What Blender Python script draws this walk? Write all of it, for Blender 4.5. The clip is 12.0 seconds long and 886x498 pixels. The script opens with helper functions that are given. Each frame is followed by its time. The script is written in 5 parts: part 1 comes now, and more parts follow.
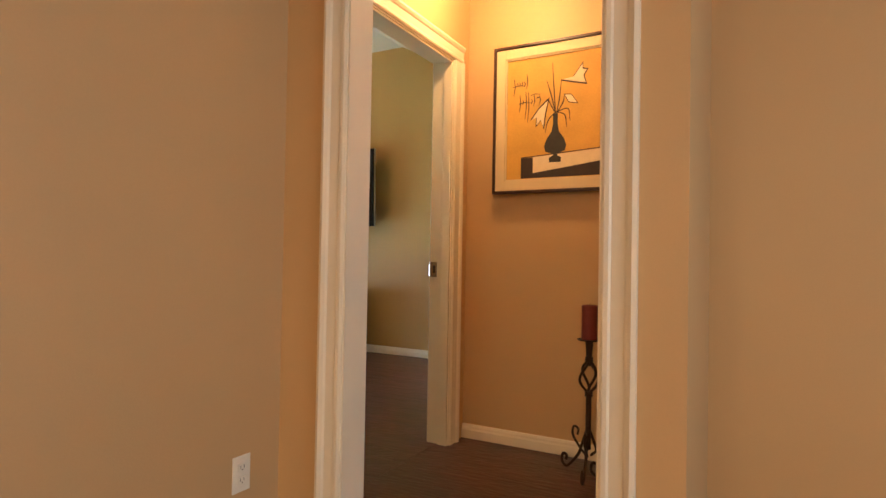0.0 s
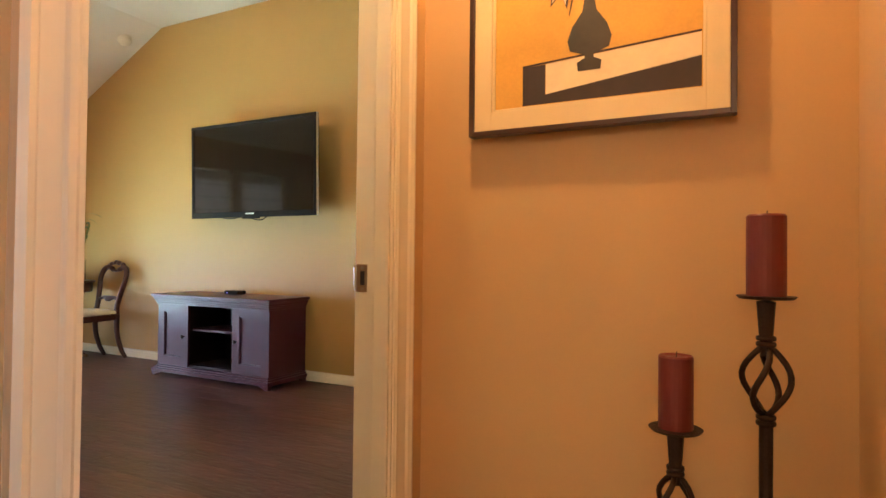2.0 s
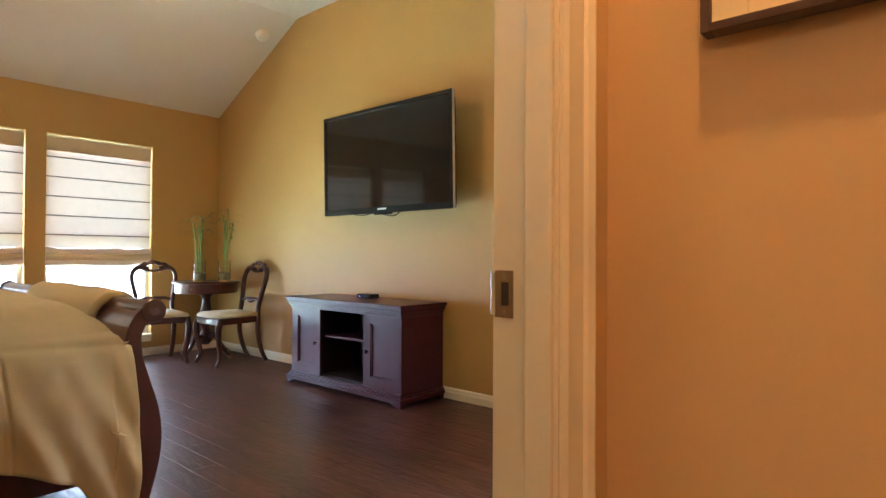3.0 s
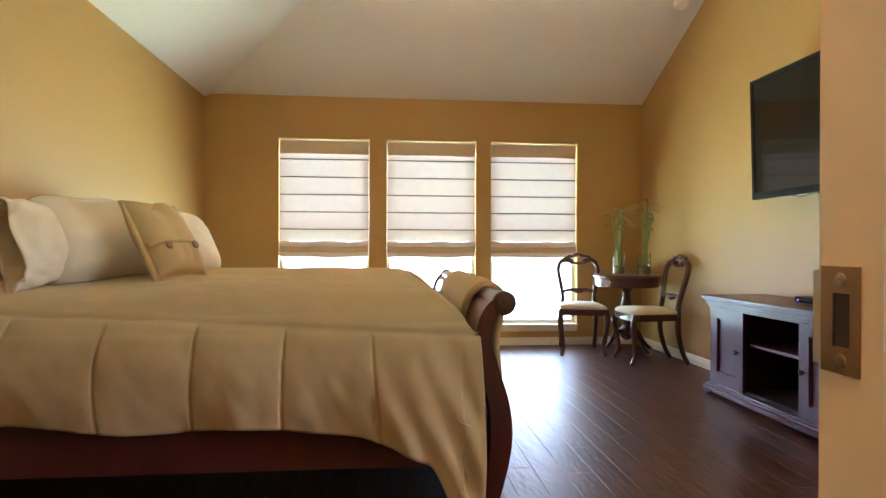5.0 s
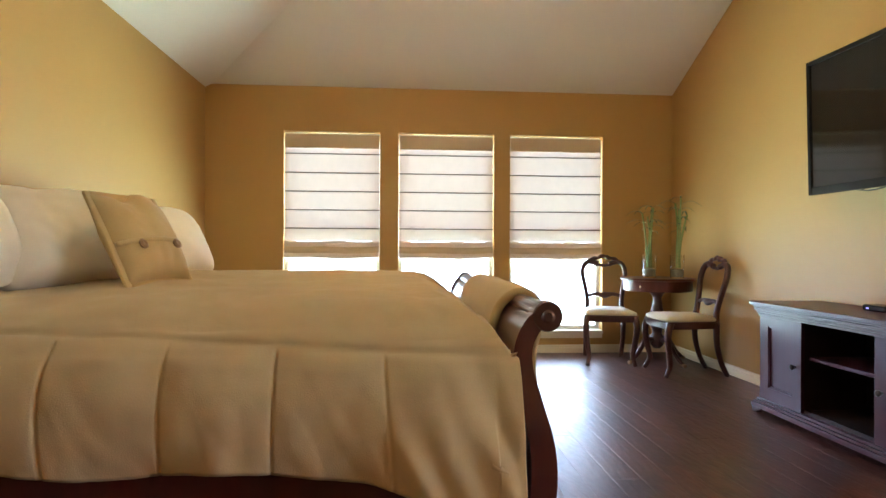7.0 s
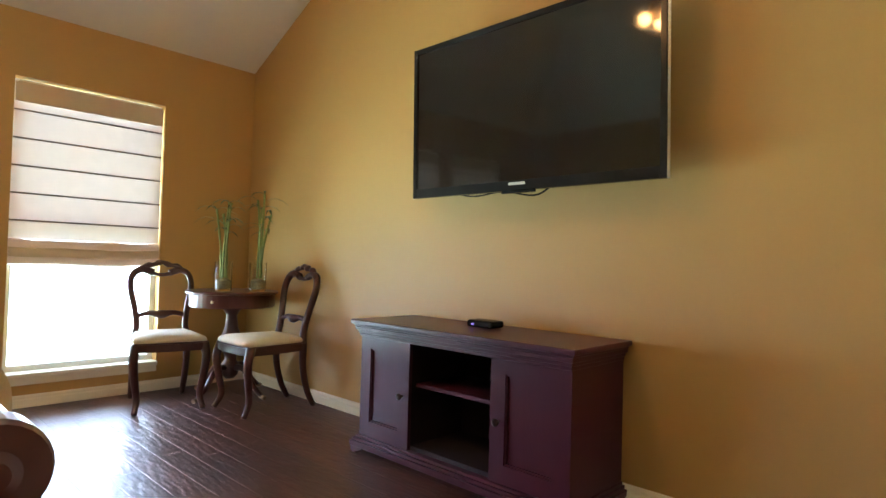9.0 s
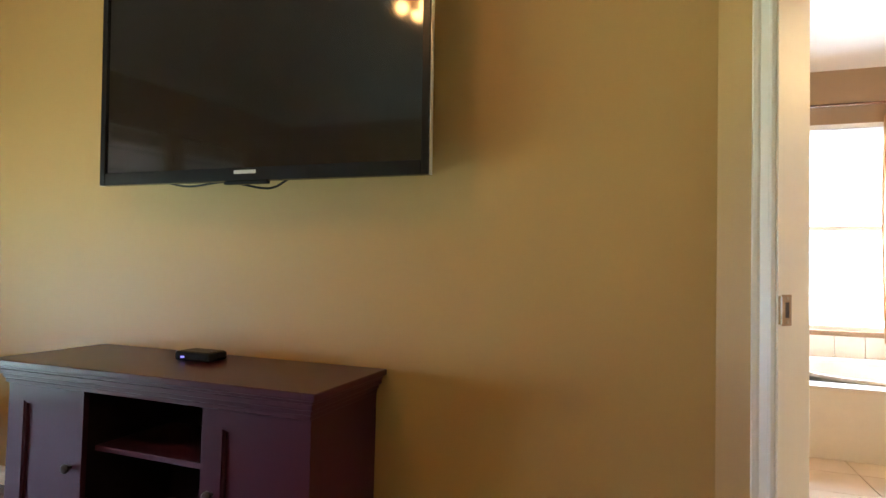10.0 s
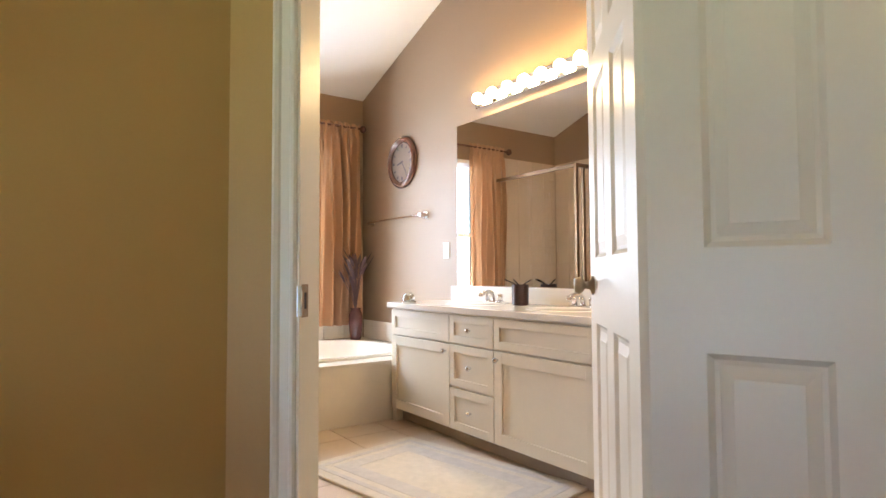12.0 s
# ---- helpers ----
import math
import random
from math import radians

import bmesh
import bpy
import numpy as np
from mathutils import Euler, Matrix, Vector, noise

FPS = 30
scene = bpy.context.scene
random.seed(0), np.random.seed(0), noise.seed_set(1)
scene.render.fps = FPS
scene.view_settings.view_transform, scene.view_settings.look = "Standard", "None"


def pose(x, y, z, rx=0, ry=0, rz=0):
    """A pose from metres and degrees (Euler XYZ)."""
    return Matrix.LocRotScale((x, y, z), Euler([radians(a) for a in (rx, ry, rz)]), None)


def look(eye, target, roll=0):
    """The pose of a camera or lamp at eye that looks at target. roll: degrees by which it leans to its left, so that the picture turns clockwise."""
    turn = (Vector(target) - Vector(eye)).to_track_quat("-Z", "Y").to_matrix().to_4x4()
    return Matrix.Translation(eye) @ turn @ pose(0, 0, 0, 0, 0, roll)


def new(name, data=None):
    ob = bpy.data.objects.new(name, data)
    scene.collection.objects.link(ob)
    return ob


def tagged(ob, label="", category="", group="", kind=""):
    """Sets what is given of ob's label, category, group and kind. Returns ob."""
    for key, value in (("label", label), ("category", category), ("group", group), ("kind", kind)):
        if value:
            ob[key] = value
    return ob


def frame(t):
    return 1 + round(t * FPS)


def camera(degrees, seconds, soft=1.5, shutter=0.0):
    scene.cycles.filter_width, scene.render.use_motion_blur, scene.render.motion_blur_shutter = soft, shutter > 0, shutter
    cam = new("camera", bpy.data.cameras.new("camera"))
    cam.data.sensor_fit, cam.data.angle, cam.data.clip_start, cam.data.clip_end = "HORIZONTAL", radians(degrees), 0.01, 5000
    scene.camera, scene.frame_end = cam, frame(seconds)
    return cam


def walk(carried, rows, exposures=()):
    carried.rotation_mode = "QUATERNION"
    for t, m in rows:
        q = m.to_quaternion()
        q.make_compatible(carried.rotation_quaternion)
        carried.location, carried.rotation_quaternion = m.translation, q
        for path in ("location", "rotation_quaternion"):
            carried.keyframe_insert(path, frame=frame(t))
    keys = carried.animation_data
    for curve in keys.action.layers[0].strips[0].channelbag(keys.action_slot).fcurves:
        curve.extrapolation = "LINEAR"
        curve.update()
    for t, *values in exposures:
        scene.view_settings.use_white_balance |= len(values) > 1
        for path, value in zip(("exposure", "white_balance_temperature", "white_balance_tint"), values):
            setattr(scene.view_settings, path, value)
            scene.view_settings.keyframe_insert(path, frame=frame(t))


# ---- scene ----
cam = camera(75.0, 12.0)
PATH = [
    (0, (0.148, -0.006, 0.982), (-0.808, 1.749, 1.017), 1.0),
    (0.5, (-0.018, 0.325, 0.991), (-0.927, 2.106, 1.028), 0.8),
    (1, (-0.179, 0.640, 0.981), (-1.056, 2.437, 1.024), 1.1),
    (1.5, (-0.299, 0.963, 0.970), (-1.102, 2.794, 1.013), 1.2),
    (2, (-0.411, 1.315, 0.986), (-1.320, 3.096, 1.018), 0.6),
    (2.5, (-0.649, 1.627, 0.992), (-1.754, 3.293, 1.015), 0.3),
    (3, (-0.811, 1.894, 0.99), (-2.132, 3.396, 1.014), 0.3),
    (3.5, (-0.912, 2.089, 0.998), (-2.627, 3.117, 1.01), 0.1),
    (5.5, (-0.987, 2.385, 0.975), (-2.982, 2.526, 0.975), 0.3),
    (6, (-1.021, 2.388, 0.978), (-3.018, 2.510, 0.982), 0.3),
    (6.5, (-1.146, 2.337, 0.973), (-3.144, 2.43, 0.975), 0.3),
    (8.5, (-2.168, 2.511, 0.992), (-3.871, 3.559, 1.014), 1.2),
    (9, (-2.374, 2.67, 0.963), (-3.756, 4.115, 1.014), 1.6),
    (9.5, (-2.503, 2.964, 1.023), (-3.675, 4.584, 1.07), 1.4),
    (10, (-2.603, 3.134, 1.013), (-3.285, 5.013, 1.084), 1.4),
    (10.5, (-2.654, 3.37, 1.016), (-2.709, 5.368, 1.085), 1.3),
    (11, (-2.63, 3.518, 1.014), (-2.191, 5.467, 1.098), 0.7),
    (11.5, (-2.733, 3.487, 1.027), (-1.881, 5.294, 1.118), 0.1),
    (12, (-2.818, 3.486, 0.993), (-1.664, 5.117, 1.08), -0.3),
]
walk(cam, [(t, look(eye, target, roll)) for t, eye, target, roll in PATH],
     ((0, -0.25), (1.0, -0.05), (2.0, 0.3), (3.0, 0.12), (5.5, 0.0), (8.5, 0.07), (9.0, 0.0), (10.0, -0.32), (10.5, -0.45), (12, -0.72)))
# ---------------------------------------------------------------- light
world = bpy.data.worlds.new("sky")
scene.world = world
world.use_nodes = True
_bg = world.node_tree.nodes["Background"]
_sky = world.node_tree.nodes.new("ShaderNodeTexSky")
_sky.sky_type = 'NISHITA'
_sky.sun_disc = False
_sky.sun_elevation = radians(50)
_sky.sun_rotation = radians(200)
world.node_tree.links.new(_sky.outputs[0], _bg.inputs[0])
_bg.inputs[1].default_value = 0.12

WX, NY, SY, EX = -6.72, 4.95, 0.59, -1.40      # bedroom: west, north, south and east faces
HX = -1.28                                      # hall side of the east wall
PY = 2.88                                       # wall that carries the picture
BX, BN, BWX = -0.272, 8.406, -2.90              # bathroom: east, north and west faces


def window_light(name, at, size_x, size_y, rot, watts, colour):
    lamp = bpy.data.lights.new(name, 'AREA')
    lamp.shape, lamp.size, lamp.size_y = 'RECTANGLE', size_x, size_y
    lamp.energy, lamp.color = watts, colour
    ob = new(name, lamp)
    ob.matrix_world = pose(*at, *rot)
    return ob


DAY = (0.80, 0.93, 1.0)
WINDOWS = ((1.288, 2.163), (2.336, 3.228), (3.378, 4.27))
WIN_Z = (0.215, 2.05)
# sunlit lawn outside throws light up through the open foot of the windows, the sky throws it down
window_light("lawn_daylight", (WX - 2.9, 2.8, -0.18), 4.8, 9.0, (0, 180, 0), 3600, (0.66, 0.97, 0.85))
window_light("sky_daylight", (WX - 5.5, 2.8, 2.4), 5.2, 13.0, (0, -90, 0), 4200, (0.54, 0.70, 1.0))
window_light("window_daylight", (-1.25, BN + 0.30, 1.42), 1.1, 1.62, (-90, 0, 0), 410, (0.72, 0.82, 1.0))
# added lamp at an unseen hall window, brightens the right hall walls
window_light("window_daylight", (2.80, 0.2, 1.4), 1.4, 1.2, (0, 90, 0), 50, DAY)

# ---------------------------------------------------------------- materials


def mat(name, colour, rough=0.6, metal=0.0, var=0.08, scale=6.0, fine=90.0, bump=0.05, stretch=(1, 1, 1), coat=0.0, piece=0.0, fine_var=0.5, sheen=0.0):
    m = bpy.data.materials.new(name)
    m.use_nodes = True
    nt = m.node_tree
    n, l = nt.nodes, nt.links
    p = n["Principled BSDF"]
    p.inputs["Roughness"].default_value = rough
    p.inputs["Metallic"].default_value = metal
    p.inputs["Coat Weight"].default_value = coat
    p.inputs["Coat Roughness"].default_value = 0.12
    p.inputs["Sheen Weight"].default_value = sheen
    tc = n.new("ShaderNodeTexCoord")
    mp = n.new("ShaderNodeMapping")
    mp.inputs["Scale"].default_value = stretch
    l.new(tc.outputs["Object"], mp.inputs[0])
    big, small = n.new("ShaderNodeTexNoise"), n.new("ShaderNodeTexNoise")
    big.inputs["Scale"].default_value, small.inputs["Scale"].default_value = scale, fine
    big.inputs["Detail"].default_value = small.inputs["Detail"].default_value = 4
    vec = mp.outputs[0]
    if piece:
        info = n.new("ShaderNodeObjectInfo")
        off = n.new("ShaderNodeVectorMath")
        off.operation = 'MULTIPLY_ADD'
        off.inputs[1].default_value = (37, 53, 17)
        l.new(info.outputs["Random"], off.inputs[0])
        l.new(vec, off.inputs[2])
        vec = off.outputs[0]
    l.new(vec, big.inputs[0])
    l.new(vec, small.inputs[0])
    add = n.new("ShaderNodeMath")
    add.operation = 'MULTIPLY_ADD'
    add.inputs[1].default_value = fine_var
    l.new(small.outputs[0], add.inputs[0])
    l.new(big.outputs[0], add.inputs[2])
    ramp = n.new("ShaderNodeMapRange")
    ramp.inputs[1].default_value, ramp.inputs[2].default_value = 0.45, 0.45 + 0.5 + fine_var * 0.5
    ramp.inputs[3].default_value, ramp.inputs[4].default_value = 1 - var, 1 + var
    l.new(add.outputs[0], ramp.inputs[0])
    val = ramp.outputs[0]
    if piece:
        pr = n.new("ShaderNodeMapRange")
        pr.inputs[3].default_value, pr.inputs[4].default_value = 1 - piece, 1 + piece
        l.new(info.outputs["Random"], pr.inputs[0])
        mul = n.new("ShaderNodeMath")
        mul.operation = 'MULTIPLY'
        l.new(val, mul.inputs[0])
        l.new(pr.outputs[0], mul.inputs[1])
        val = mul.outputs[0]
    hsv = n.new("ShaderNodeHueSaturation")
    hsv.inputs["Color"].default_value = (*colour, 1)
    l.new(val, hsv.inputs["Value"])
    l.new(hsv.outputs[0], p.inputs["Base Color"])
    if bump:
        b = n.new("ShaderNodeBump")
        b.inputs["Strength"].default_value = bump
        b.inputs["Distance"].default_value = 0.01
        l.new(add.outputs[0], b.inputs["Height"])
        l.new(b.outputs[0], p.inputs["Normal"])
    return m


def glow(name, colour, strength):
    m = bpy.data.materials.new(name)
    m.use_nodes = True
    p = m.node_tree.nodes["Principled BSDF"]
    p.inputs["Base Color"].default_value = (0.9, 0.9, 0.9, 1)
    p.inputs["Emission Color"].default_value = (*colour, 1)
    p.inputs["Emission Strength"].default_value = strength
    return m


def glass(name, colour=(1, 1, 1), rough=0.0, ior=1.45):
    m = bpy.data.materials.new(name)
    m.use_nodes = True
    p = m.node_tree.nodes["Principled BSDF"]
    p.inputs["Base Color"].default_value = (*colour, 1)
    p.inputs["Roughness"].default_value = rough
    p.inputs["IOR"].default_value = ior
    p.inputs["Transmission Weight"].default_value = 1
    return m


def cloth_through(name, colour, share):
    """Woven cloth that lets part of the daylight through."""
    m = mat(name, colour, 0.9, var=0.05, scale=12, fine=400, bump=0.1)
    n, l = m.node_tree.nodes, m.node_tree.links
    out, p = n["Material Output"], n["Principled BSDF"]
    tr = n.new("ShaderNodeBsdfTranslucent")
    tr.inputs[0].default_value = (*colour, 1)
    mix = n.new("ShaderNodeMixShader")
    mix.inputs[0].default_value = share
    l.new(p.outputs[0], mix.inputs[1])
    l.new(tr.outputs[0], mix.inputs[2])
    l.new(mix.outputs[0], out.inputs[0])
    return m


M_WALL = mat("gold_wall_paint", (0.450, 0.262, 0.082), 0.55, var=0.04, scale=1.5, fine=160, bump=0.06)
M_HALL = mat("tan_wall_paint", (0.58, 0.375, 0.185), 0.55, var=0.04, scale=1.5, fine=160, bump=0.06)
M_BATHW = mat("taupe_wall_paint", (0.29, 0.195, 0.115), 0.55, var=0.04, scale=1.5, fine=160, bump=0.06)
M_CEIL = mat("ceiling_paint", (0.74, 0.70, 0.64), 0.8, var=0.03, scale=2, fine=120, bump=0.12)
M_TRIM = mat("cream_trim_paint", (0.78, 0.70, 0.57), 0.35, var=0.03, scale=4, fine=60, bump=0.02)
M_DOOR = mat("white_door_paint", (0.78, 0.685, 0.545), 0.32, var=0.03, scale=4, fine=70, bump=0.03)
M_PLANK = mat("dark_plank_wood", (0.074, 0.026, 0.020), 0.34, var=0.6, scale=6, fine=24, bump=0.5, stretch=(0.55, 2.0, 1), piece=0.22, coat=0.0)
M_GAP = mat("plank_joint", (0.012, 0.007, 0.005), 0.8)
M_WOODRED = mat("cherry_wood", (0.072, 0.014, 0.012), 0.28, var=0.35, scale=5, fine=40, bump=0.03, stretch=(1, 1, 0.25), coat=0.4)
M_MAHOG = mat("dark_mahogany", (0.060, 0.016, 0.014), 0.30, var=0.3, scale=6, fine=50, bump=0.03, coat=0.3)
M_STAND = mat("espresso_wood", (0.055, 0.010, 0.018), 0.28, var=0.14, scale=5, fine=60, bump=0.01, stretch=(1, 1, 0.3), coat=0.0)
# darker, duller tone than the outer stand wood, for dividers, back and bottom
M_STANDIN = mat("dark_espresso_inside", (0.018, 0.010, 0.010), 0.6, var=0.2)
M_QUILT = mat("tan_comforter_cloth", (0.48, 0.355, 0.195), 0.95, var=0.06, scale=9, fine=260, bump=0.18, sheen=0.2)
M_PILLOW = mat("ivory_pillow_cloth", (0.86, 0.78, 0.62), 0.95, var=0.05, scale=9, fine=300, bump=0.15, sheen=0.2)
M_CUSH = mat("gold_cushion_cloth", (0.58, 0.44, 0.22), 0.9, var=0.08, scale=12, fine=220, bump=0.2, sheen=0.2)
M_SEAT = mat("cream_seat_cloth", (0.62, 0.55, 0.44), 0.9, var=0.06, scale=16, fine=300, bump=0.15)
M_BLIND = cloth_through("roman_shade_cloth", (0.82, 0.69, 0.63), 0.038)
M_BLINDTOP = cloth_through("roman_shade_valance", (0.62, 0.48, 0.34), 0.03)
M_ROD = mat("shade_rib", (0.22, 0.16, 0.13), 0.7)
M_BLACK = mat("black_plastic", (0.012, 0.012, 0.013), 0.25, var=0.1, bump=0.0)
M_SCREEN = mat("tv_screen_glass", (0.010, 0.009, 0.009), 0.06, var=0.05, bump=0.0)
M_SILVER = mat("silver_plastic", (0.62, 0.62, 0.60), 0.3, metal=0.6, bump=0.0)
M_CHROME = mat("chrome", (0.82, 0.82, 0.82), 0.10, metal=1.0, var=0.03, bump=0.0)
M_NICKEL = mat("brushed_nickel", (0.36, 0.29, 0.21), 0.28, metal=1.0, var=0.08, fine=200, bump=0.02)
M_BRONZE = mat("aged_brass_plate", (0.36, 0.24, 0.15), 0.35, metal=1.0, var=0.15, fine=120, bump=0.03)
M_SHFRAME = mat("dark_shower_frame", (0.20, 0.13, 0.075), 0.35, metal=1.0, var=0.1, bump=0.0)
M_IRON = mat("wrought_iron", (0.045, 0.026, 0.018), 0.5, metal=0.6, var=0.35, scale=30, fine=200, bump=0.25)
M_CANDLE = mat("burgundy_wax", (0.15, 0.018, 0.016), 0.45, var=0.12, scale=20, fine=90, bump=0.05)
M_FRAME = mat("dark_frame_wood", (0.045, 0.018, 0.014), 0.3, var=0.25, scale=10, bump=0.03)
M_LINER = mat("cream_frame_liner", (0.72, 0.58, 0.36), 0.6, var=0.06, scale=8, fine=220, bump=0.05)
M_CANVAS = mat("ochre_canvas", (0.66, 0.37, 0.075), 0.6, var=0.16, scale=7, fine=120, bump=0.06)
M_INK = mat("dark_paint_strokes", (0.035, 0.020, 0.020), 0.6, var=0.2, scale=20)
M_VASEINK = mat("vase_paint", (0.030, 0.026, 0.024), 0.5, var=0.3, scale=30)
M_PETAL = mat("petal_paint", (0.80, 0.66, 0.46), 0.6, var=0.08, scale=30)
M_VANITY = mat("cream_cabinet_paint", (0.76, 0.68, 0.53), 0.35, var=0.03, scale=5, fine=60, bump=0.02)
M_TOP = mat("white_cultured_marble", (0.84, 0.80, 0.72), 0.15, var=0.03, scale=8, fine=30, bump=0.0, coat=0.3)
M_TILE = mat("beige_tile", (0.60, 0.48, 0.35), 0.28, var=0.06, scale=10, fine=60, bump=0.02, piece=0.05)
M_DECK = mat("pale_tub_tile", (0.78, 0.72, 0.62), 0.25, var=0.04, scale=10, fine=60, bump=0.02, piece=0.03)
# grout colour, also used as painted shade on the vanity toe board
M_GROUT = mat("grout_and_toe_shade", (0.42, 0.34, 0.26), 0.9)
M_RUG = mat("cream_rug_pile", (0.74, 0.67, 0.55), 1.0, var=0.10, scale=25, fine=300, bump=0.6)
M_RUG2 = mat("grey_rug_pile", (0.67, 0.62, 0.55), 1.0, var=0.10, scale=25, fine=300, bump=0.6)
M_CURTAIN = cloth_through("copper_silk", (0.44, 0.245, 0.125), 0.05)
M_CURTAIN.node_tree.nodes["Principled BSDF"].inputs["Roughness"].default_value = 0.34
M_STEM = mat("bamboo_stem", (0.20, 0.26, 0.08), 0.4, var=0.2, scale=30)
M_LEAF = mat("bamboo_leaf", (0.09, 0.13, 0.045), 0.45, var=0.2, scale=30)
M_DRY = mat("dried_leaf", (0.075, 0.040, 0.045), 0.7, var=0.3, scale=30)
M_POT = mat("plum_glaze", (0.085, 0.030, 0.028), 0.25, var=0.25, scale=12)
M_PEBBLE = mat("glass_pebbles", (0.26, 0.25, 0.17), 0.2, var=0.5, scale=60, fine=120)
M_CLOCKF = mat("clock_face_paper", (0.23, 0.155, 0.10), 0.6, var=0.1, scale=12)
M_CLOCKR = mat("dark_clock_rim", (0.115, 0.048, 0.026), 0.25, var=0.25, scale=14, coat=0.4)
M_PLATE = mat("white_plastic", (0.80, 0.76, 0.66), 0.35, bump=0.0)
M_VINYL = mat("window_frame_vinyl", (0.72, 0.72, 0.70), 0.4, bump=0.0)
M_FENCE = mat("pale_ground", (0.50, 0.47, 0.40), 0.9, var=0.2, scale=2)
M_MIRROR = mat("mirror_silver", (0.92, 0.92, 0.92), 0.01, metal=1.0, var=0.0, bump=0.0)
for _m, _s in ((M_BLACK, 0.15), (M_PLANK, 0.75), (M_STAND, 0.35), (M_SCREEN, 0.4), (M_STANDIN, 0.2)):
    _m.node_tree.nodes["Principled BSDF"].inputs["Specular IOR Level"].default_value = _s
M_GLASS = glass("clear_glass", ior=1.12)
M_WGLASS = glass("window_glass", ior=1.02)
M_VGLASS = glass("vase_glass", (0.95, 0.97, 0.95), ior=1.30)
M_SHGLASS = glass("shower_glass", (0.96, 0.97, 0.96), ior=1.05)
M_BULB = glow("warm_bulb", (1.0, 0.50, 0.17), 150.0)
M_VBULB = glow("vanity_bulb", (1.0, 0.69, 0.33), 165.0)
M_DOME = glow("lamp_dome", (1.0, 0.59, 0.26), 450.0)
M_DOME2 = glow("added_hall_lamp_dome", (1.0, 0.73, 0.44), 120.0)
M_LED = glow("blue_indicator", (0.2, 0.15, 1.0), 2.0)

# ---------------------------------------------------------------- shapes


def part(name, bm, material, parent=None, label="", smooth=False):
    me = bpy.data.meshes.new(name)
    bmesh.ops.recalc_face_normals(bm, faces=bm.faces)
    if smooth:
        for f in bm.faces:
            f.smooth = True
    bm.to_mesh(me)
    bm.free()
    me.materials.append(material)
    ob = new(name, me)
    if parent:
        ob.parent = parent
    if label:
        ob["label"] = label
    return ob


def root(name, at, label, category, group="", rz=0.0, kind=""):
    ob = new(name)
    ob.empty_display_size = 0.1
    ob.matrix_world = pose(*at, 0, 0, rz)
    return tagged(ob, label, category, group, kind)


def add_box(bm, x0, x1, y0, y1, z0, z1, bevel=0.0, m=None):
    r = bmesh.ops.create_cube(bm, size=1)
    vs = r["verts"]
    for v in vs:
        v.co = Vector(((x0 + x1) / 2 + v.co.x * (x1 - x0), (y0 + y1) / 2 + v.co.y * (y1 - y0), (z0 + z1) / 2 + v.co.z * (z1 - z0)))
        if m:
            v.co = m @ v.co
    if bevel:
        es = list({e for v in vs for e in v.link_edges})
        bmesh.ops.bevel(bm, geom=es, offset=bevel, segments=2, affect='EDGES', profile=0.5)
    return bm


def box(x0, x1, y0, y1, z0, z1, bevel=0.0, m=None):
    return add_box(bmesh.new(), x0, x1, y0, y1, z0, z1, bevel, m)


def boxes(rows, bevel=0.0, m=None):
    bm = bmesh.new()
    for r in rows:
        add_box(bm, *r, bevel=bevel, m=m)
    return bm


def add_lathe(bm, profile, segs=24, m=None):
    """Turn a profile of (radius, height) round the z axis."""
    m = m or Matrix()
    rings = []
    for r, z in profile:
        if r < 1e-5:
            rings.append([bm.verts.new(m @ Vector((0, 0, z)))])
        else:
            rings.append([bm.verts.new(m @ Vector((r * math.cos(2 * math.pi * k / segs), r * math.sin(2 * math.pi * k / segs), z))) for k in range(segs)])
    for a, b in zip(rings, rings[1:]):
        for k in range(segs):
            q = [a[k % len(a)], a[(k + 1) % len(a)], b[(k + 1) % len(b)], b[k % len(b)]]
            q = list(dict.fromkeys(q))
            if len(q) > 2:
                bm.faces.new(q)
    return bm


def lathe(profile, segs=24, m=None):
    return add_lathe(bmesh.new(), profile, segs, m)


def add_tube(bm, pts, radius, segs=8, flat=1.0):
    """A round bar along points; radius may be a list. Ends are closed."""
    pts = [Vector(p) for p in pts]
    rad = radius if isinstance(radius, (list, tuple)) else [radius] * len(pts)
    rings = []
    ref = None
    for i, p in enumerate(pts):
        d = (pts[min(i + 1, len(pts) - 1)] - pts[max(i - 1, 0)]).normalized()
        if ref is None:
            ref = d.orthogonal().normalized()
        side = (ref - d * ref.dot(d)).normalized()
        ref = side
        up = d.cross(side)
        rings.append([bm.verts.new(p + rad[i] * (side * math.cos(2 * math.pi * k / segs) + flat * up * math.sin(2 * math.pi * k / segs))) for k in range(segs)])
    for a, b in zip(rings, rings[1:]):
        for k in range(segs):
            bm.faces.new((a[k], a[(k + 1) % segs], b[(k + 1) % segs], b[k]))
    bm.faces.new(rings[0])
    bm.faces.new(list(reversed(rings[-1])))
    return bm


def tube(pts, radius, segs=8, flat=1.0):
    return add_tube(bmesh.new(), pts, radius, segs, flat)


def add_prism(bm, outline, lo, hi, axis='x', m=None):
    """Extrude an outline of two coordinates along an axis."""
    def at(p, h):
        v = {'x': (h, p[0], p[1]), 'y': (p[0], h, p[1]), 'z': (p[0], p[1], h)}[axis]
        v = Vector(v)
        return m @ v if m else v
    a = [bm.verts.new(at(p, lo)) for p in outline]
    b = [bm.verts.new(at(p, hi)) for p in outline]
    k = len(outline)
    for i in range(k):
        bm.faces.new((a[i], a[(i + 1) % k], b[(i + 1) % k], b[i]))
    bm.faces.new(list(reversed(a)))
    bm.faces.new(b)
    return bm


